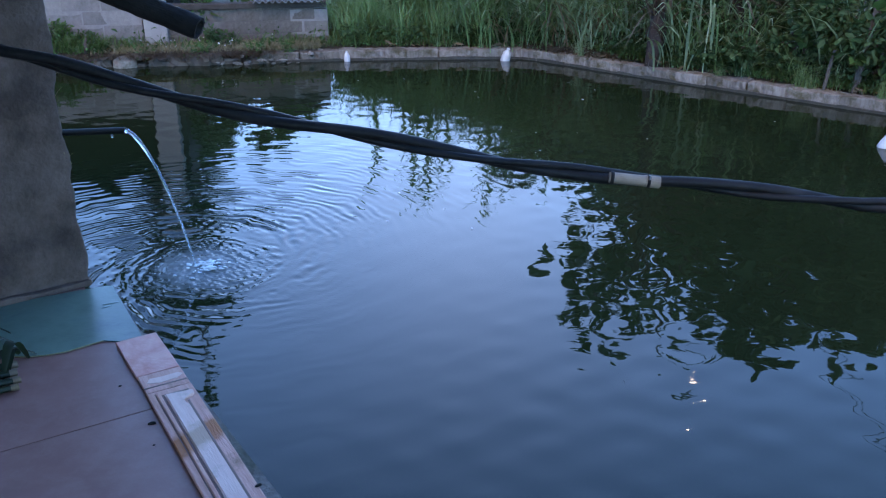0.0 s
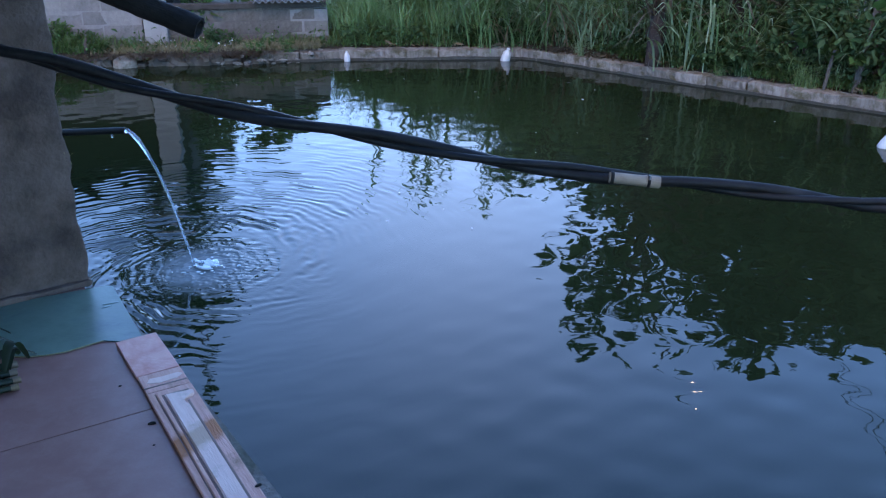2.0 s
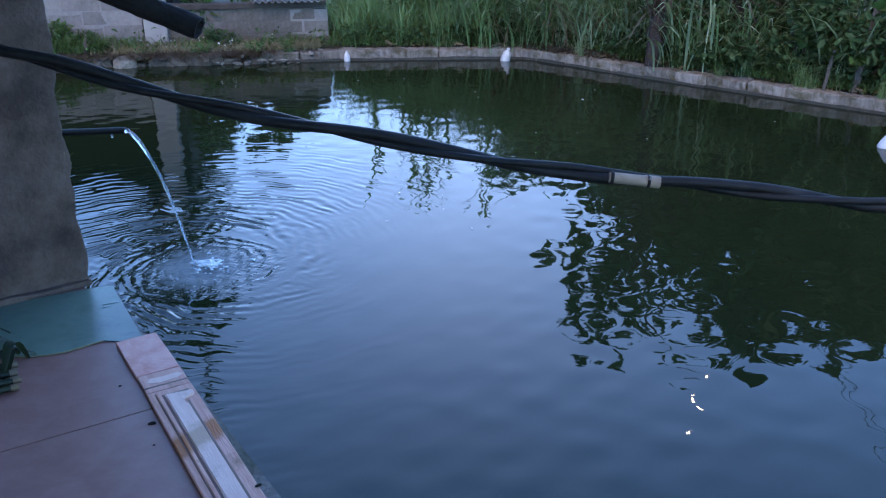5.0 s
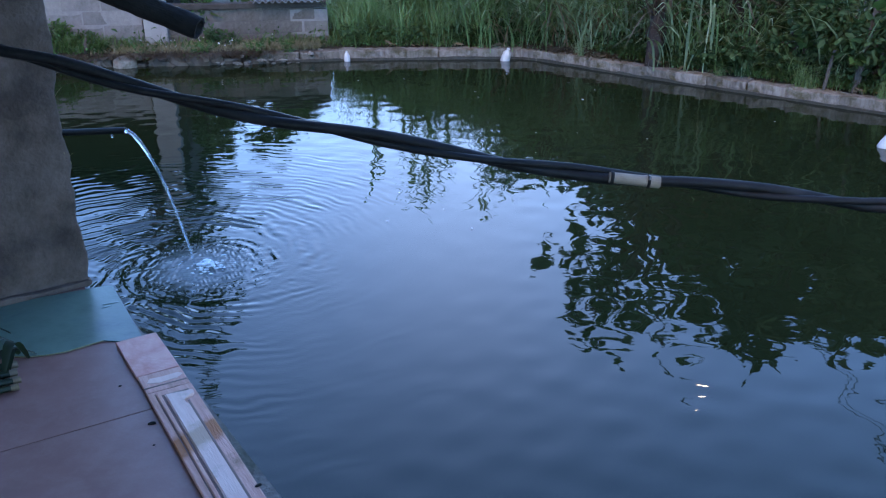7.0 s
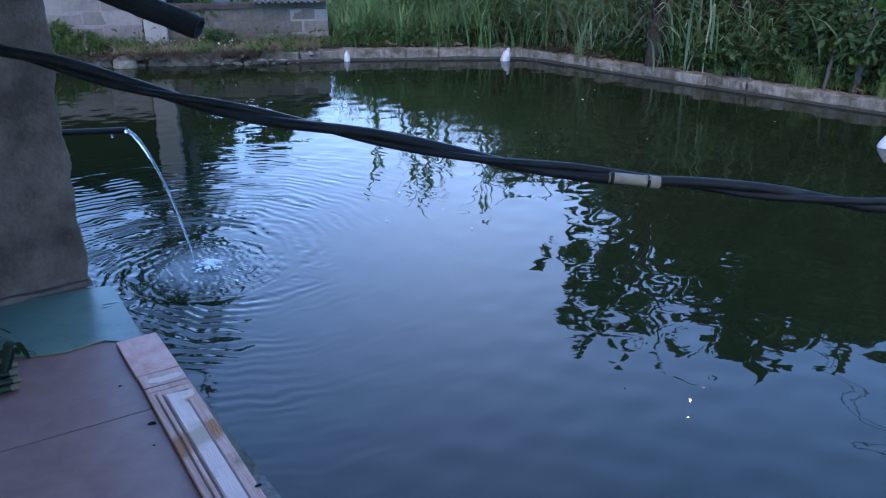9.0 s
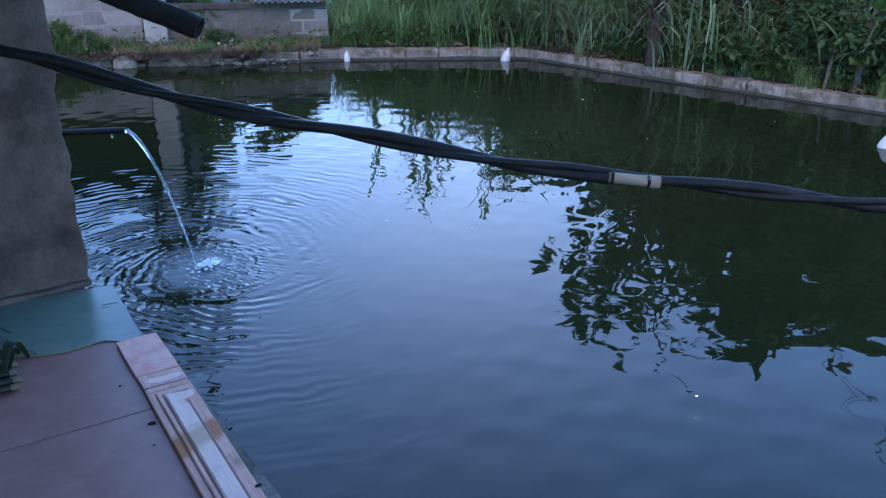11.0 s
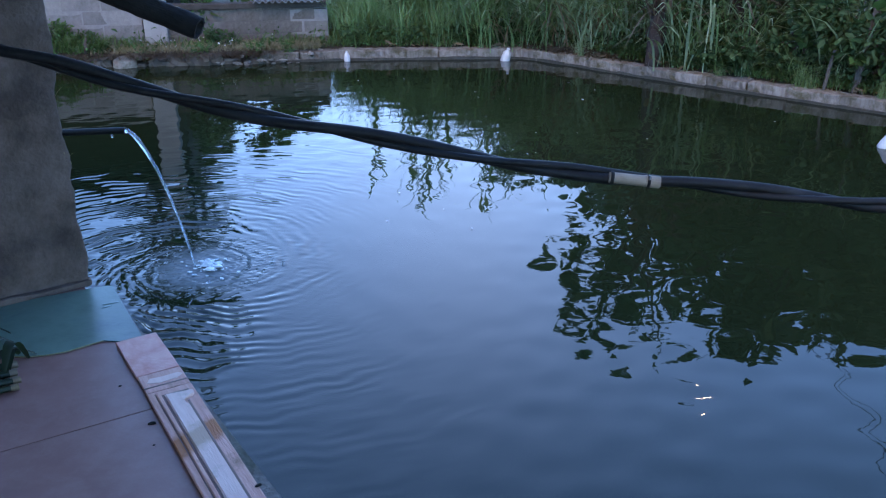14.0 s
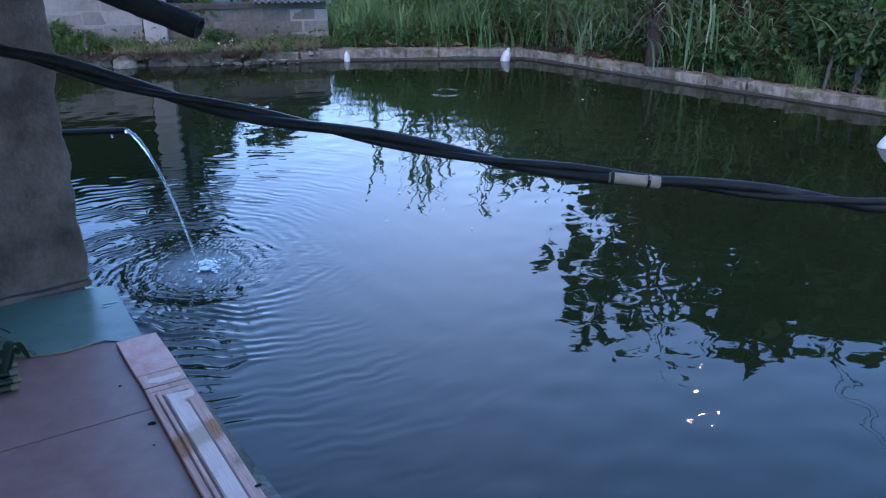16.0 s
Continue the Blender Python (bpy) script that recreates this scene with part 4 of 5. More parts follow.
def build_grass():
    variants = []
    specs = [(70, (0.5, 1.25), (0.010, 0.022), (0.0, 0.30), (0.05, 0.85), GRASS), (64, (0.4, 1.0), (0.010, 0.022), (0.0, 0.4), (0.1, 0.95), GRASS),
             (52, (0.5, 1.3), (0.016, 0.034), (0.0, 0.35), (0.1, 0.9), GRASS_PALE), (40, (0.35, 0.95), (0.010, 0.024), (0.1, 0.6), (0.3, 0.9), DRY)]
    for k, (n, h, w, ln, dr, mat) in enumerate(specs):
        rng = random.Random(40 + k)
        v, f = blades(rng, n, lambda r: (r.gauss(0, 0.12), r.gauss(0, 0.12), -0.05), h, w, ln, dr, 6)
        variants.append(mesh_of("grass_clump", v, f, mat, True))
    rng = random.Random(77)
    words = ("tall green cane grass clump on the bank", "arching green grass clump on the pond bank", "pale blue-green grass clump on the bank", "dry brown grass tuft among green grass")
    for k in range(270):
        f = 3.05 + (k % 90) / 90 * 8.2 + rng.uniform(-0.05, 0.05)
        row = k // 90
        a, b = shore_at(f), shore_at(min(f + 0.05, 11.9))
        d = (b - a).normalized()
        back = 0.40 + row * 0.40 + rng.uniform(-0.12, 0.2)
        p = a + Vector((-d.y, d.x)) * back
        if (p.x > 3.0 and rng.random() < 0.85) or (2.15 < p.x < 2.6 and row == 0):
            continue
        pick = rng.choices((0, 1, 2, 3), (3, 2.5, 6, 1.0))[0]
        s = rng.uniform(0.75, 1.2) + 0.12 * row
        if p.x < 0.2:
            s *= 0.68
            pick = pick % 2
        o = new("grass_clump", variants[pick])
        o.matrix_world = pose(p.x, p.y, ground_height(p.x, p.y) - 0.03, 0, 0, rng.uniform(0, 360)) @ Matrix.Diagonal((s, s, s, 1))
        tagged(o, words[pick], "grass", group="grass clumps on the bank")
    # a nearer row of arching clumps where the bank turns
    for k in range(34):
        u = (k + 0.5) / 34
        x, y = 0.2 + 2.9 * u + rng.uniform(-0.1, 0.1), 11.6 - 1.55 * max(0.0, u - 0.28) / 0.72 + rng.uniform(-0.04, 0.30)
        if 2.15 < x < 2.45:
            continue
        pick, s = (0, 2, 1, 2)[k % 4], rng.uniform(0.55, 0.95)
        o = new("grass_clump", variants[pick])
        o.matrix_world = pose(x, y, ground_height(x, y) - 0.03, 0, 0, rng.uniform(0, 360)) @ Matrix.Diagonal((s, s, s, 1))
        tagged(o, words[pick], "grass", group="grass clumps on the bank")
    # clumps that close the gap beside the wall's free end, and a few among the shrubs
    for k, (x, y, s) in enumerate(((-1.34, 11.62, 0.5), (-1.2, 11.8, 0.62), (-1.05, 11.6, 0.55), (-1.28, 12.05, 0.7), (-0.85, 11.75, 0.6), (-0.6, 11.62, 0.5), (-1.0, 12.1, 0.66), (-1.5, 12.5, 0.8), (-1.38, 12.3, 0.7), (-1.25, 12.6, 0.8),
                                   (3.0, 9.95, 0.5), (3.22, 9.62, 0.55), (3.45, 9.55, 0.42), (3.7, 9.3, 0.5), (3.95, 9.05, 0.38), (2.7, 10.2, 0.6))):
        pick = (0, 1, 2)[k % 3] if k > 9 else k % 2
        o = new("grass_clump", variants[pick])
        o.matrix_world = pose(x, y, ground_height(x, y) - 0.03, 0, 0, 47 * k) @ Matrix.Diagonal((s, s, s, 1))
        tagged(o, words[pick], "grass", group="grass clumps on the bank")
    for k, (x, y, s) in enumerate(((3.62, 9.08, 0.36), (3.70, 9.02, 0.28), (1.62, 10.74, 0.30), (4.22, 8.58, 0.25), (2.95, 9.62, 0.22))):
        o = new("grass_tuft", variants[k % 3])
        o.matrix_world = pose(x, y, BANK - 0.02, 0, 0, 70 * k) @ Matrix.Diagonal((s, s, s, 1))
        tagged(o, "small grass tuft growing over the kerb edge", "grass", group="grass tufts on the kerb")


build_grass()


def build_canes():
    rng = random.Random(55)
    for k in range(22):
        root = new("tall_cane")
        x, y = rng.uniform(-1.25, 1.5), rng.uniform(11.7, 12.6)
        h = rng.uniform(1.2, 1.75) + (0.25 if x > 0.4 else 0)
        root.location = (x, y, 0.2)
        tagged(root, "tall thin cane stalk with narrow drooping leaves", "cane", group="canes on the bank")
        top = Vector((rng.uniform(-0.12, 0.12), rng.uniform(-0.1, 0.1), h))
        part("stalk", tube([(0, 0, -0.05), tuple(top * 0.5 + Vector((0.02, 0, 0))), tuple(top)], [0.011, 0.009, 0.003], 6), GRASS, root)
        v, f = blades(rng, 9, lambda r: tuple(top * r.uniform(0.35, 1.0)), (0.3, 0.6), (0.026, 0.046), (0.05, 0.3), (0.1, 0.5), 5)
        joined("leaves", mesh_of("leaves", v, f, GRASS, True), root)


build_canes()


def build_weeds():
    rng = random.Random(31)

    def foot(r):
        f = r.uniform(0.4, 11.4)
        a, b = shore_at(f), shore_at(min(f + 0.05, 11.9))
        d = (b - a).normalized()
        p = a + Vector((-d.y, d.x)) * (0.17 + abs(r.gauss(0, 0.3)))
        return p.x, p.y, ground_height(p.x, p.y) - 0.03

    def thin(r):
        x, y, z = foot(r)
        while -3.6 < x < -1.3 and r.random() < 0.7:
            x, y, z = foot(r)
        return x, y, z

    v, f = blades(rng, 8000, thin, (0.05, 0.22), (0.006, 0.016), (0.1, 0.7), (0.1, 0.9), 3)
    ob = joined("bank_weeds", mesh_of("bank_weeds", v, f, LEAF_LIGHT, True))
    tagged(ob, "low green weeds along the bank behind the kerb", "weeds", kind="stuff")

    def lip(r):
        p = shore_at(r.uniform(0.5, 2.1))
        return p.x, p.y + r.uniform(-0.02, 0.1), BANK - r.uniform(0.0, 0.05)

    v, f = blades(rng, 2800, lip, (0.04, 0.13), (0.003, 0.008), (0.3, 0.8), (1.0, 1.8), 4)
    ob = joined("hanging_roots", mesh_of("hanging_roots", v, f, DRY_DARK, True))
    tagged(ob, "dry brown roots and grass hanging over the bank", "weeds", kind="stuff")

    def low(r):
        x, y, z = foot(r)
        while x < -1.3 and r.random() < 0.93:
            x, y, z = foot(r)
        return (x, y, z + r.uniform(0.02, 0.22)), (r.gauss(0, 1), r.gauss(0, 1), 0.5)

    v, f = leaves(rng, 5200, low, (0.03, 0.09), 0.6)
    ob = joined("bank_leaves", mesh_of("bank_leaves", v, f, LEAF, True))
    tagged(ob, "small dark leaves of creeping weeds on bank", "weeds", kind="stuff")
    def turf(r):
        p = shore_at(r.uniform(0.45, 0.97))
        return p.x, p.y + r.uniform(0.1, 0.55), ground_height(p.x, p.y + 0.3) - 0.03

    v, f = blades(rng, 2600, turf, (0.06, 0.26), (0.005, 0.012), (0.1, 0.6), (0.1, 0.9), 4)
    ob = joined("bank_turf", mesh_of("bank_turf", v, f, LEAF_LIGHT, True))
    tagged(ob, "patch of fresh green grass below the wall", "grass", kind="stuff")
    def dull(r):
        p = shore_at(r.uniform(0.95, 2.75))
        return p.x, p.y + r.uniform(0.03, 0.6), ground_height(p.x, p.y + 0.3) - 0.04

    v, f = blades(rng, 5200, dull, (0.03, 0.13), (0.003, 0.008), (0.1, 0.8), (0.1, 1.2), 3)
    ob = joined("dull_turf", mesh_of("dull_turf", v, f, OLIVE, True))
    tagged(ob, "short dull olive turf on top of the bank", "grass", kind="stuff")

    def moss(r):
        g = r.choice((1.55, 1.62, 1.95, 2.0, 2.35, 1.2, 0.9))
        p = shore_at(g + r.gauss(0, 0.035))
        return (p.x, p.y + r.uniform(-0.03, 0.2), BANK + r.uniform(-0.06, 0.13)), (r.gauss(0, 1), -0.8, 0.4)

    v, f = leaves(rng, 750, moss, (0.02, 0.05), 0.6)
    ob = joined("creeper", mesh_of("creeper", v, f, LEAF_LIGHT, True))
    tagged(ob, "small-leaved green creeper hanging over the old bank", "creeper", kind="stuff")

    def petal(r):
        p = shore_at(r.choice((1.35, 1.45, 1.52, 1.75, 1.8, 2.1, 1.2)) + r.gauss(0, 0.02))
        return (p.x, p.y + r.uniform(0.05, 0.5), BANK + r.uniform(0.05, 0.16)), (r.gauss(0, 1), -0.5, 0.8)

    v, f = leaves(rng, 26, petal, (0.018, 0.032), 0.9)
    ob = joined("white_flowers", mesh_of("white_flowers", v, f, PETAL, True))
    tagged(ob, "tiny white wildflowers scattered on the bank", "flowers", kind="stuff")

    def litter(r):
        x, y, z = foot(r)
        while x < -0.9:
            x, y, z = foot(r)
        return (x, y, z + 0.02), (r.gauss(0, 1), r.gauss(0, 1), 0.05)

    v, f = leaves(rng, 900, litter, (0.04, 0.13), 0.25)
    ob = joined("leaf_litter", mesh_of("leaf_litter", v, f, DRY, True))
    tagged(ob, "dry brown leaf litter along the kerb", "leaf litter", kind="stuff")


build_weeds()


# ---- trees and shrubs ----
def tree(name, at, height, spread, crown_low, count, size, seed, label, mat=LEAF, shape=0.5, clumps=16, lean=(0, 0), girth=1.0):
    rng = random.Random(seed)
    root = new(name)
    root.location = at
    tagged(root, label, "tree" if "tree" in name else "shrub")
    top = Vector((lean[0], lean[1], height * 0.8))
    bend = Vector((rng.uniform(-0.2, 0.2), rng.uniform(-0.2, 0.2), height * 0.4))
    trunk_pts = eased([(0, 0, -0.1), tuple(bend), tuple(top)], 6)
    r0 = (0.03 + 0.022 * height) * girth
    part("trunk", tube(trunk_pts, [r0 * (1 - 0.7 * i / (len(trunk_pts) - 1)) for i in range(len(trunk_pts))], 10), BARK, root, smooth=True)
    heads = []
    for k in range(clumps):
        a = 2 * math.pi * (k / clumps * 2.6) + rng.uniform(-0.4, 0.4)
        z = crown_low + (height - crown_low) * rng.random() ** 0.8
        full = 1 - 0.55 * ((z - crown_low) / max(0.1, height - crown_low)) ** 2
        r = spread * full * rng.uniform(0.35, 1.0)
        c = Vector((math.cos(a) * r + lean[0] * z / height, math.sin(a) * r + lean[1] * z / height, z))
        heads.append((c, rng.uniform(0.25, 0.5) * spread * 0.75))
        start = trunk_pts[min(len(trunk_pts) - 1, max(2, int(len(trunk_pts) * (z / height) * 0.7)))]
        mid = start.lerp(c, 0.5) + Vector((0, 0, 0.12 * spread))
        part("limb", tube(eased([tuple(start), tuple(mid), tuple(c)], 4), [r0 * 0.34 * (1 - 0.085 * i) for i in range(9)], 6), BARK, root, smooth=True)

    def place(r):
        c, rad = heads[r.randrange(len(heads))]
        d = Vector((r.gauss(0, 1), r.gauss(0, 1), r.gauss(0, 0.75)))
        d.normalize()
        return c + d * rad * r.random() ** 0.45, d

    v, f = leaves(rng, count, place, size, shape)
    joined("crown", mesh_of("crown", v, f, mat, True), root, "uneven crown of leaves")
    return root


def build_trees():
    tree("bank_tree", (3.0, 11.4, 0.2), 3.75, 1.45, 2.0, 400, (0.18, 0.34), 1, "sparse broad-leaved tree leaning over the bank", clumps=26, lean=(-0.45, -0.2))
    tree("bank_tree", (4.6, 10.6, 0.25), 2.9, 1.5, 1.2, 1600, (0.16, 0.34), 2, "dense dark tree on the bank behind grass", lean=(-0.2, -0.4))
    tree("bank_tree", (6.4, 9.0, 0.25), 3.4, 1.45, 0.9, 1300, (0.16, 0.34), 3, "dense dark tree above the shrubs", lean=(-0.3, -0.3))
    tree("bank_tree", (8.6, 7.2, 0.3), 3.0, 1.5, 0.9, 2000, (0.18, 0.36), 4, "dark leafy tree beside the pond")
    tree("bank_tree", (7.0, 12.2, 0.3), 3.8, 1.8, 1.0, 2000, (0.2, 0.4), 5, "tall dark tree behind the bank")
    tree("bank_tree", (3.7, 12.1, 0.25), 2.75, 0.95, 0.8, 2400, (0.16, 0.32), 18, "dense dark tree in the second row on the bank", clumps=22)
    tree("bank_tree", (5.0, 11.9, 0.25), 3.4, 1.1, 1.0, 1500, (0.16, 0.32), 19, "dense dark tree in the second row on the bank", clumps=24)
    tree("bank_tree", (6.3, 10.8, 0.25), 3.4, 1.1, 1.0, 1400, (0.16, 0.32), 20, "dense dark tree in the second row on the bank", clumps=22)
    tree("bank_tree", (-3.85, 13.3, 0.3), 3.3, 0.50, 0.7, 1100, (0.1, 0.24), 6, "slim dark tree behind the block wall", clumps=10)
    tree("bank_tree", (-4.55, 13.6, 0.3), 4.8, 1.05, 3.4, 800, (0.14, 0.30), 16, "taller dark tree with a spreading crown behind the wall", clumps=15, lean=(0.1, 0))
    tree("bank_tree", (-4.05, 13.5, 0.3), 6.3, 0.16, 3.9, 44, (0.12, 0.22), 17, "thin tall tree with a sparse crown behind the wall", clumps=12, girth=0.16)
    tree("shrub", (4.35, 9.25, 0.2), 1.35, 0.75, 0.15, 2200, (0.05, 0.12), 7, "dark broad-leaved shrub behind the kerb", clumps=12)
    tree("shrub", (5.1, 8.7, 0.2), 1.5, 0.8, 0.1, 2400, (0.05, 0.12), 8, "dense dark shrub above the kerb", clumps=12)
    tree("shrub", (3.4, 10.3, 0.2), 1.2, 0.7, 0.15, 1300, (0.07, 0.16), 9, "low dark shrub among tall grass", clumps=10)
    tree("shrub", (-2.3, 12.2, 0.3), 1.15, 0.6, 0.1, 1300, (0.06, 0.15), 10, "green shrub behind the block wall", LEAF_LIGHT, clumps=10)
    tree("shrub", (-3.2, 12.0, 0.3), 1.2, 0.6, 0.1, 1200, (0.06, 0.15), 11, "green shrub behind the block wall", LEAF_LIGHT, clumps=10)
    tree("shrub", (-4.62, 10.92, 0.14), 0.30, 0.28, 0.02, 900, (0.025, 0.06), 41, "bushy green weeds at the foot of the wall", LEAF_LIGHT, clumps=10)
    tree("shrub", (-4.25, 10.88, 0.14), 0.20, 0.24, 0.02, 700, (0.025, 0.05), 42, "bushy green weeds at the foot of the wall", clumps=8)
    tree("shrub", (-2.75, 11.18, 0.14), 0.22, 0.22, 0.02, 500, (0.03, 0.06), 43, "low green weeds under the old wall", clumps=8)
    tree("shrub", (1.2, 12.6, 0.3), 1.7, 0.7, 0.15, 1400, (0.08, 0.2), 12, "shrub paled blue-green as if by haze, behind the tall grass", HAZED_LEAF, clumps=12)
    tree("shrub", (-0.4, 12.7, 0.3), 0.75, 0.8, 0.05, 1300, (0.08, 0.18), 13, "low green shrub behind grass", LEAF_LIGHT, clumps=12)


build_trees()
# the blue-green shrubs carry haze in their leaf colour
tree("shrub", (1.75, 11.75, 0.25), 1.45, 0.6, 0.1, 1700, (0.08, 0.18), 31, "dense shrub paled blue-green as if by haze, behind the bank grass", HAZED_LEAF, clumps=12)
tree("shrub", (2.35, 11.4, 0.25), 1.6, 0.6, 0.1, 1700, (0.08, 0.18), 32, "dense shrub paled blue-green as if by haze, behind the bank grass", HAZED_LEAF, clumps=12)
tree("shrub", (3.9, 11.2, 0.25), 2.1, 0.8, 0.3, 2000, (0.1, 0.22), 33, "tall dark shrub under the bank trees", clumps=14)
tree("shrub", (5.5, 10.1, 0.25), 2.1, 0.8, 0.3, 2000, (0.1, 0.22), 34, "tall dark shrub under the bank trees", clumps=14)


tree("shrub", (2.5, 12.3, 0.25), 2.1, 0.75, 0.3, 2200, (0.1, 0.22), 35, "tall shrub paled blue-green as if by haze, behind the bank grass", HAZED_LEAF, clumps=15)


def build_bank_plants():
    spots = [(2.75, 10.15, 0.55), (3.25, 9.72, 0.6), (3.75, 9.32, 0.7), (4.3, 8.92, 0.75), (4.85, 8.45, 0.8), (5.5, 7.95, 0.9), (0.55, 11.62, 0.30)]
    for k, (x, y, h) in enumerate(spots):
        tree("shrub", (x, y, 0.16), h, 0.42, 0.02, 1100, (0.04, 0.10), 60 + k, "small-leaved dark bush growing behind the kerb", LEAF, 0.6, 12)
    # dead plantain stems wrapped in hanging dry leaves
    for k, (x, y, h, r) in enumerate(((2.36, 10.18, 1.5, 0.09), (1.35, 11.35, 1.2, 0.05), (3.22, 10.1, 1.3, 0.06))):
        rng = random.Random(90 + k)
        root = new("dead_plantain")
        root.location = (x, y, 0.12)
        tagged(root, "dead brown plantain stem with hanging dry leaves", "plant", group="dead plantains")
        bm = tube(eased([(0, 0, -0.1), (0.02, 0, h * 0.5), (-0.04, 0.03, h)], 5), [r * (1.1 - 0.04 * i) for i in range(11)], 10)
        rough_up(bm, 0.05, 7, k)
        part("stem", bm, PLANTAIN, root, smooth=True)
        v, f = blades(rng, 90, lambda q: (q.gauss(0, r * 0.9), q.gauss(0, r * 0.9), q.uniform(0.2, 1.0) * h), (0.25, 0.7), (0.02, 0.06), (0.05, 0.35), (1.2, 2.0), 6)
        joined("dry_leaves", mesh_of("dry_leaves", v, f, DRY_DARK, True), root, "torn dry brown leaves")
    stake = part("stake", tube([(4.06, 8.82, 0.05), (4.10, 8.83, 0.5), (4.17, 8.85, 1.15)], [0.032, 0.03, 0.026], 8), STAKE)
    tagged(stake, "leaning weathered grey wooden stake among the shrubs", "stake")
    stalk = part("leaning_stalk", tube([(3.66, 9.25, 0.30), (3.9, 9.3, 0.63), (4.25, 9.32, 0.98), (4.6, 9.3, 1.22)], [0.018, 0.017, 0.015, 0.012], 8), LEAF_LIGHT, smooth=True)
    tagged(stalk, "thick green stalk leaning across the shrubs", "stalk")
    stub = part("stake", tube([(3.80, 8.95, 0.05), (3.83, 8.95, 0.33), (3.86, 8.94, 0.52)], [0.018, 0.02, 0.022], 8), STAKE)
    tagged(stub, "short broken grey stake behind the kerb", "stake")
    rng = random.Random(17)
    v, f = leaves(rng, 420, lambda q: ((lambda u: (0.98 + 1.0 * u + q.gauss(0, 0.03), 11.31 - 0.86 * u + q.gauss(0.03, 0.05), BANK + q.uniform(0.0, 0.06)))(q.random()), (q.gauss(0, 1), q.gauss(0, 1), 0.1)),
                  (0.05, 0.13), 0.28)
    ob = joined("dry_leaf_heap", mesh_of("dry_leaf_heap", v, f, DRY_DARK, True))
    tagged(ob, "heap of dry brown leaves along the kerb", "leaf litter", kind="stuff")
    # broad leaves on stalks among the shrubs
    for k, (x, y, z, s) in enumerate(((3.72, 9.28, 0.72, 0.2), (3.6, 9.3, 0.55, 0.16), (3.95, 9.12, 0.5, 0.15), (4.35, 8.72, 0.42, 0.14), (4.14, 8.78, 0.95, 0.13), (4.02, 8.76, 0.48, 0.12), (2.28, 10.02, 0.24, 0.14))):
        root = new("broad_leaf_plant")
        root.location = (x, y, 0.12)
        tagged(root, "broad-leaved plant with a few large leaves" if k < 6 else "pale tan dead leaf standing by the kerb", "plant", group="broad-leaved plants")
        part("stalk", tube([(0, 0.03, -0.05), (0.01, 0.02, z * 0.5), (0, 0, z - 0.12)], 0.006, 6), BARK, root)
        rng = random.Random(70 + k)
        v, f = leaves(rng, 5 if k < 6 else 1, lambda q: ((0, 0, z - 0.14), (q.gauss(0, 0.6), -0.9, 0.35)), (s, s * 1.4), 0.85)
        joined("leaves", mesh_of("leaves", v, f, LEAF_LIGHT if k < 6 else DRY, True), root)


build_bank_plants()


def build_stem_bundle():
    """Cut green stems and leaves lying on the terrace."""
    root = new("cut_stem_bundle")
    tagged(root, "bundle of cut green stems and leaves on terrace", "plant cuttings")
    rng = random.Random(15)
    for k in range(7):
        a, b = 0.03 + 0.030 * k, 0.50 + 0.018 * rng.random() + 0.004 * k
        p0 = deck_at(a, b, 0.026 + 0.010 * (k % 2))
        p1 = deck_at(a + 0.03 * rng.uniform(-1, 1), b + 0.45, 0.028 + 0.012 * (k % 2))
        stem = part("stem", tube([p0, p0.lerp(p1, 0.5) + Vector((0, 0, 0.006)), p1], [0.011, 0.0125, 0.010], 8), WILTED, root, smooth=False)
        part("cut_end", tube([p0 + (p0 - p1).normalized() * 0.004, p0 + (p1 - p0) * 0.05], 0.0126, 8), DRY, stem, "pale cut end")
    for k, (a, b, ln, w, turn) in enumerate(((-0.02, 0.44, 0.20, 0.055, 20), (-0.05, 0.50, 0.16, 0.05, 70), (-0.16, 0.50, 0.30, 0.035, 5), (-0.25, 0.50, 0.28, 0.03, 12), (-0.20, 0.53, 0.24, 0.03, -8), (0.0, 0.47, 0.16, 0.045, 50))):
        v, f = [], []
        for i in range(9):
            s = i / 8
            ww = w * 0.5 * math.sin(math.pi * (0.08 + 0.9 * s)) ** 0.7
            zz = 0.012 + 0.055 * math.sin(math.pi * s) * (1 + 0.2 * k % 2)
            v += [(s * ln, -ww, zz), (s * ln, 0, zz - 0.006), (s * ln, ww, zz)]
        for i in range(8):
            q = 3 * i
            f += [(q, q + 3, q + 4, q + 1), (q + 1, q + 4, q + 5, q + 2)]
        o = joined("leaf", mesh_of("leaf", v, f, WILTED, True), root)
        p = deck_at(a, b, 0.012)
        o.matrix_local = pose(p.x, p.y, p.z, 0, 0, math.degrees(math.atan2(V.y, V.x)) + turn)


build_stem_bundle()


def build_straw():
    rng = random.Random(23)
    v, f = blades(rng, 14, lambda r: (-1.598 + r.gauss(0, 0.006), 3.69, r.choice((1.05, 1.05, 1.38)) + r.gauss(0, 0.025)), (0.03, 0.085), (0.003, 0.006), (0.2, 0.8), (0.3, 0.9), 4)
    ob = joined("dry_straw", mesh_of("dry_straw", v, f, DRY, True))
    tagged(ob, "tuft of dry straw stuck to the pillar edge", "straw")


build_straw()


def build_moon():
    bm = bmesh.new()
    bmesh.ops.create_icosphere(bm, subdivisions=4, radius=0.85)
    o = part("moon", bm, glow("moonlight", (1.0, 0.80, 0.58), 16), smooth=True)
    o.location = (108, 326.7, 206)
    tagged(o, "small bright moon high in the dusk sky", "moon", kind="structure")


build_moon()


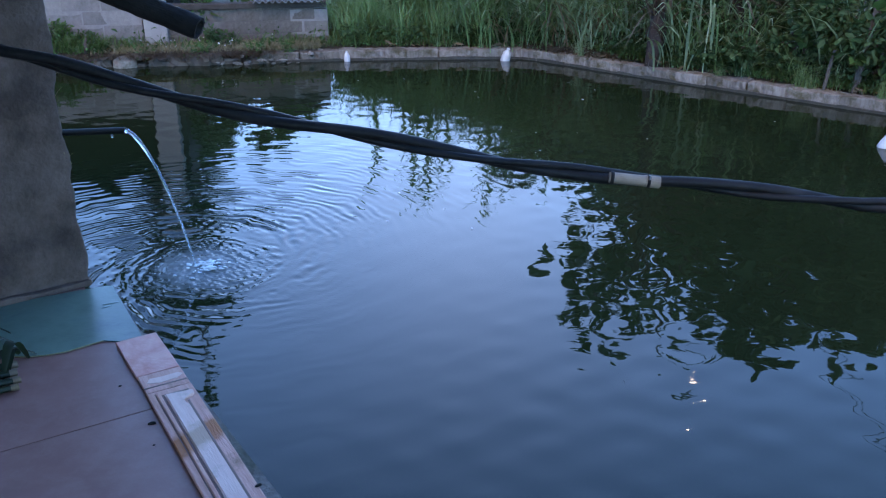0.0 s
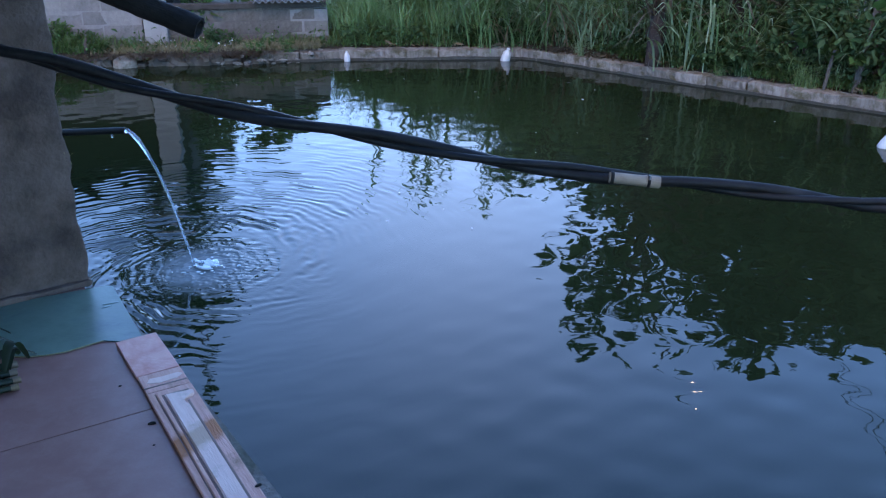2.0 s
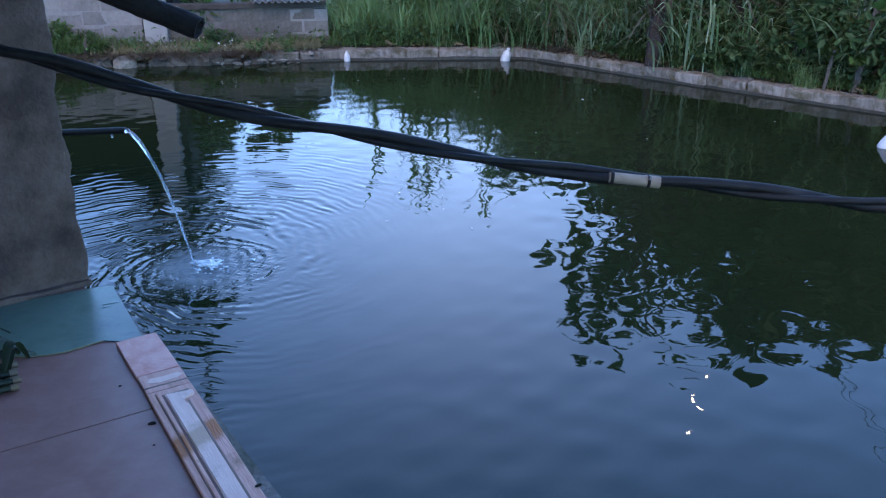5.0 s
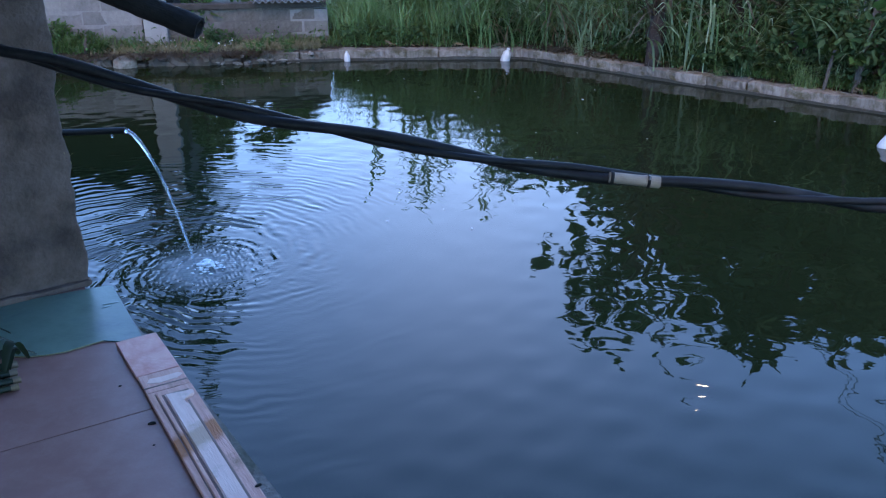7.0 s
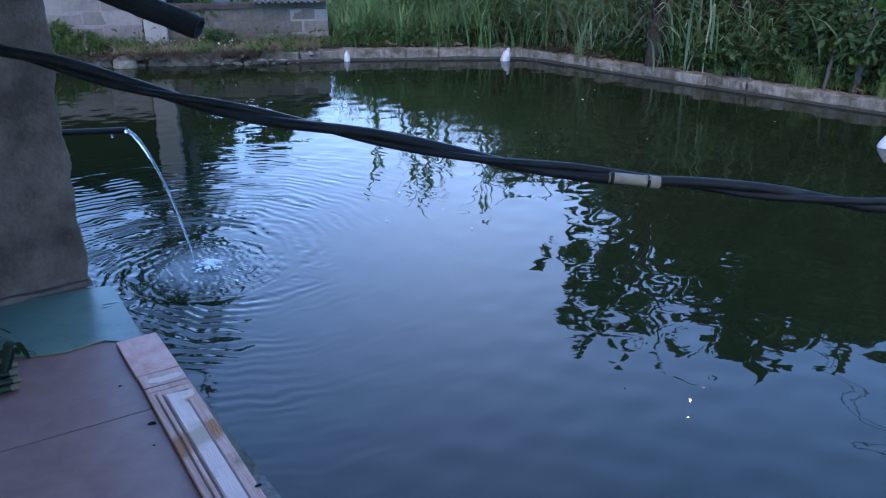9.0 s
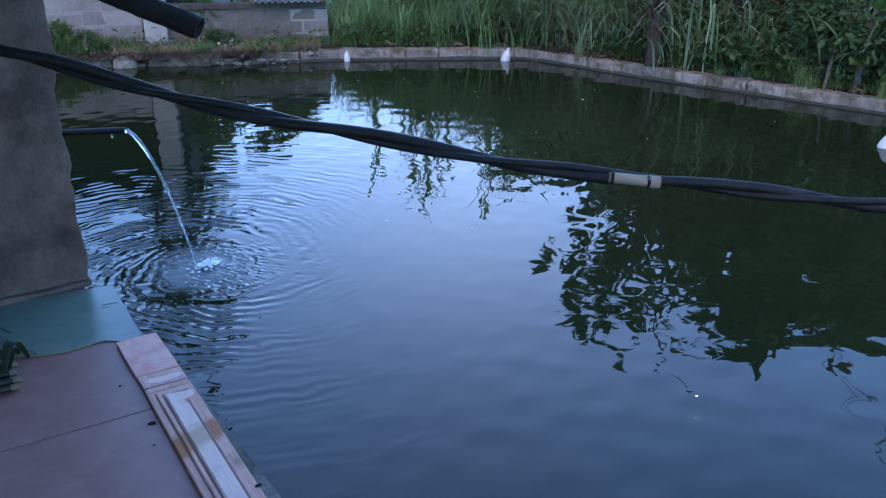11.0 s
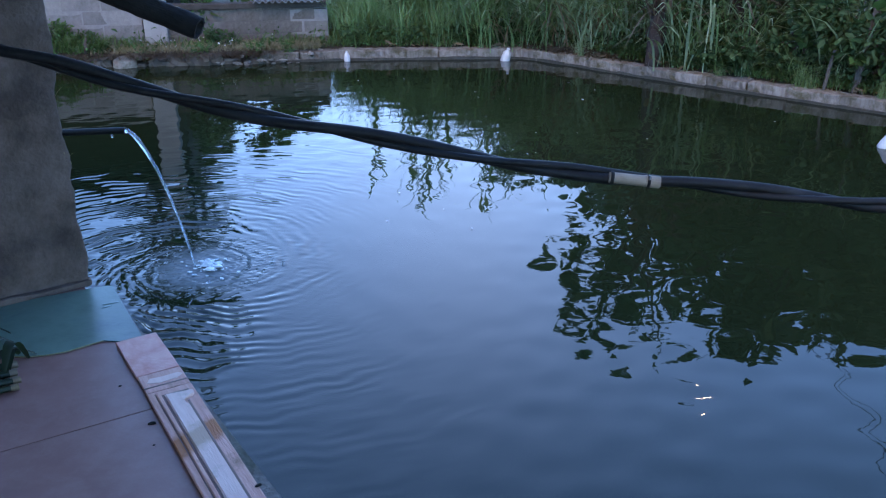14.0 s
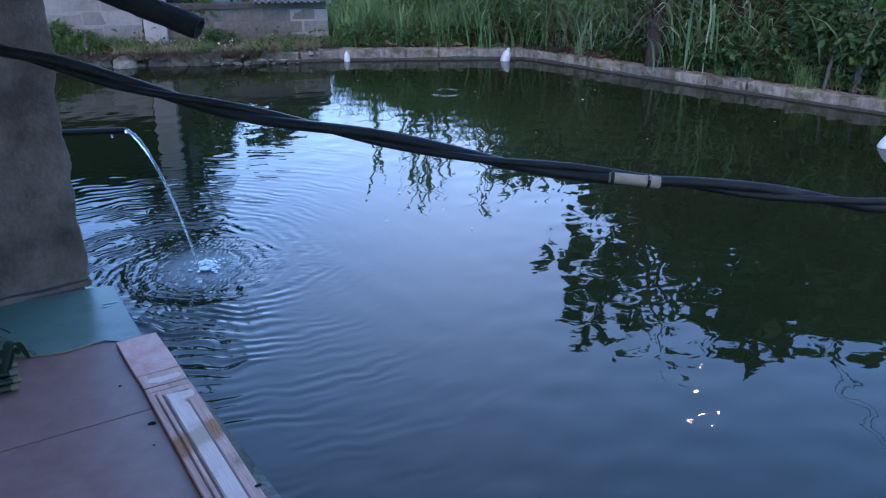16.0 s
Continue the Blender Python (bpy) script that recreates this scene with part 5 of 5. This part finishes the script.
def build_power_line():
    """Two slack wires between wooden poles, seen mirrored in the pond."""
    ends = ((5.72, 17.0), (4.05, -7.0))
    for x, y in ends:
        o = part("utility_pole", tube([(x, y, 0.1), (x, y, 2.5), (x, y, 4.6)], [0.11, 0.10, 0.085], 12), STAKE, smooth=True)
        tagged(o, "weathered grey wooden utility pole", "utility pole", group="utility poles")
    root = new("power_line")
    tagged(root, "pair of thin black overhead wires above the pond", "power line")
    for k in (0, 1):
        pts = []
        for i in range(41):
            s = i / 40
            pts.append((ends[0][0] * (1 - s) + ends[1][0] * s + 0.07 * k + 0.02 * math.sin(14 * s + k), ends[0][1] * (1 - s) + ends[1][1] * s, 4.4 - 0.07 * k - 1.5 * s * (1 - s)))
        part("wire", tube(pts, 0.007, 6), BLACK_PIPE, root, smooth=True)


build_power_line()


# ---- what moves ----
def motions():
    # crests run outwards: 1.05 turns a second for the rings, a slow turn for the open water
    walk(ripples, [(k * 0.1, pose(0, 0, 0, 0, 0, 37.8 * k)) for k in range(161)])
    walk(open_water, [(k * 0.5, pose(0, 0, 0, 0, 0, 1.2 * k - 19.2)) for k in range(33)])
    rows = []
    for k in range(81):
        t = k * 0.2
        rows.append((t, Matrix.Translation(SPOUT) @ pose(0, 0, 0, 0.5 * math.sin(5.1 * t), 0.6 * math.sin(3.7 * t + 1), 0.7 * math.sin(4.3 * t + 2))))
    walk(jet, rows)
    for o, ang, d, hop, ph, rate in splash:
        rows = []
        for k in range(81):
            t = k * 0.2
            c = (t * rate + ph) % 1.0
            g = ang + 2.4 * math.floor(t * rate + ph)
            r = d * (0.4 + 0.8 * c)
            rows.append((t, pose(r * math.cos(g), r * math.sin(g), 0.004 + hop * 4 * c * (1 - c))))
        walk(o, rows)
    ring = [(0.0, -0.05), (2.6, -0.05), (3.0, 0.0), (3.6, 0.0), (4.2, -0.05), (13.8, -0.05), (14.3, 0.0), (16.0, 0.0)]
    walk(fish_ring, [(t, pose(0.257 if t < 10 else 0.036, 9.45 if t < 10 else 9.36, z)) for t, z in ring])


motions()
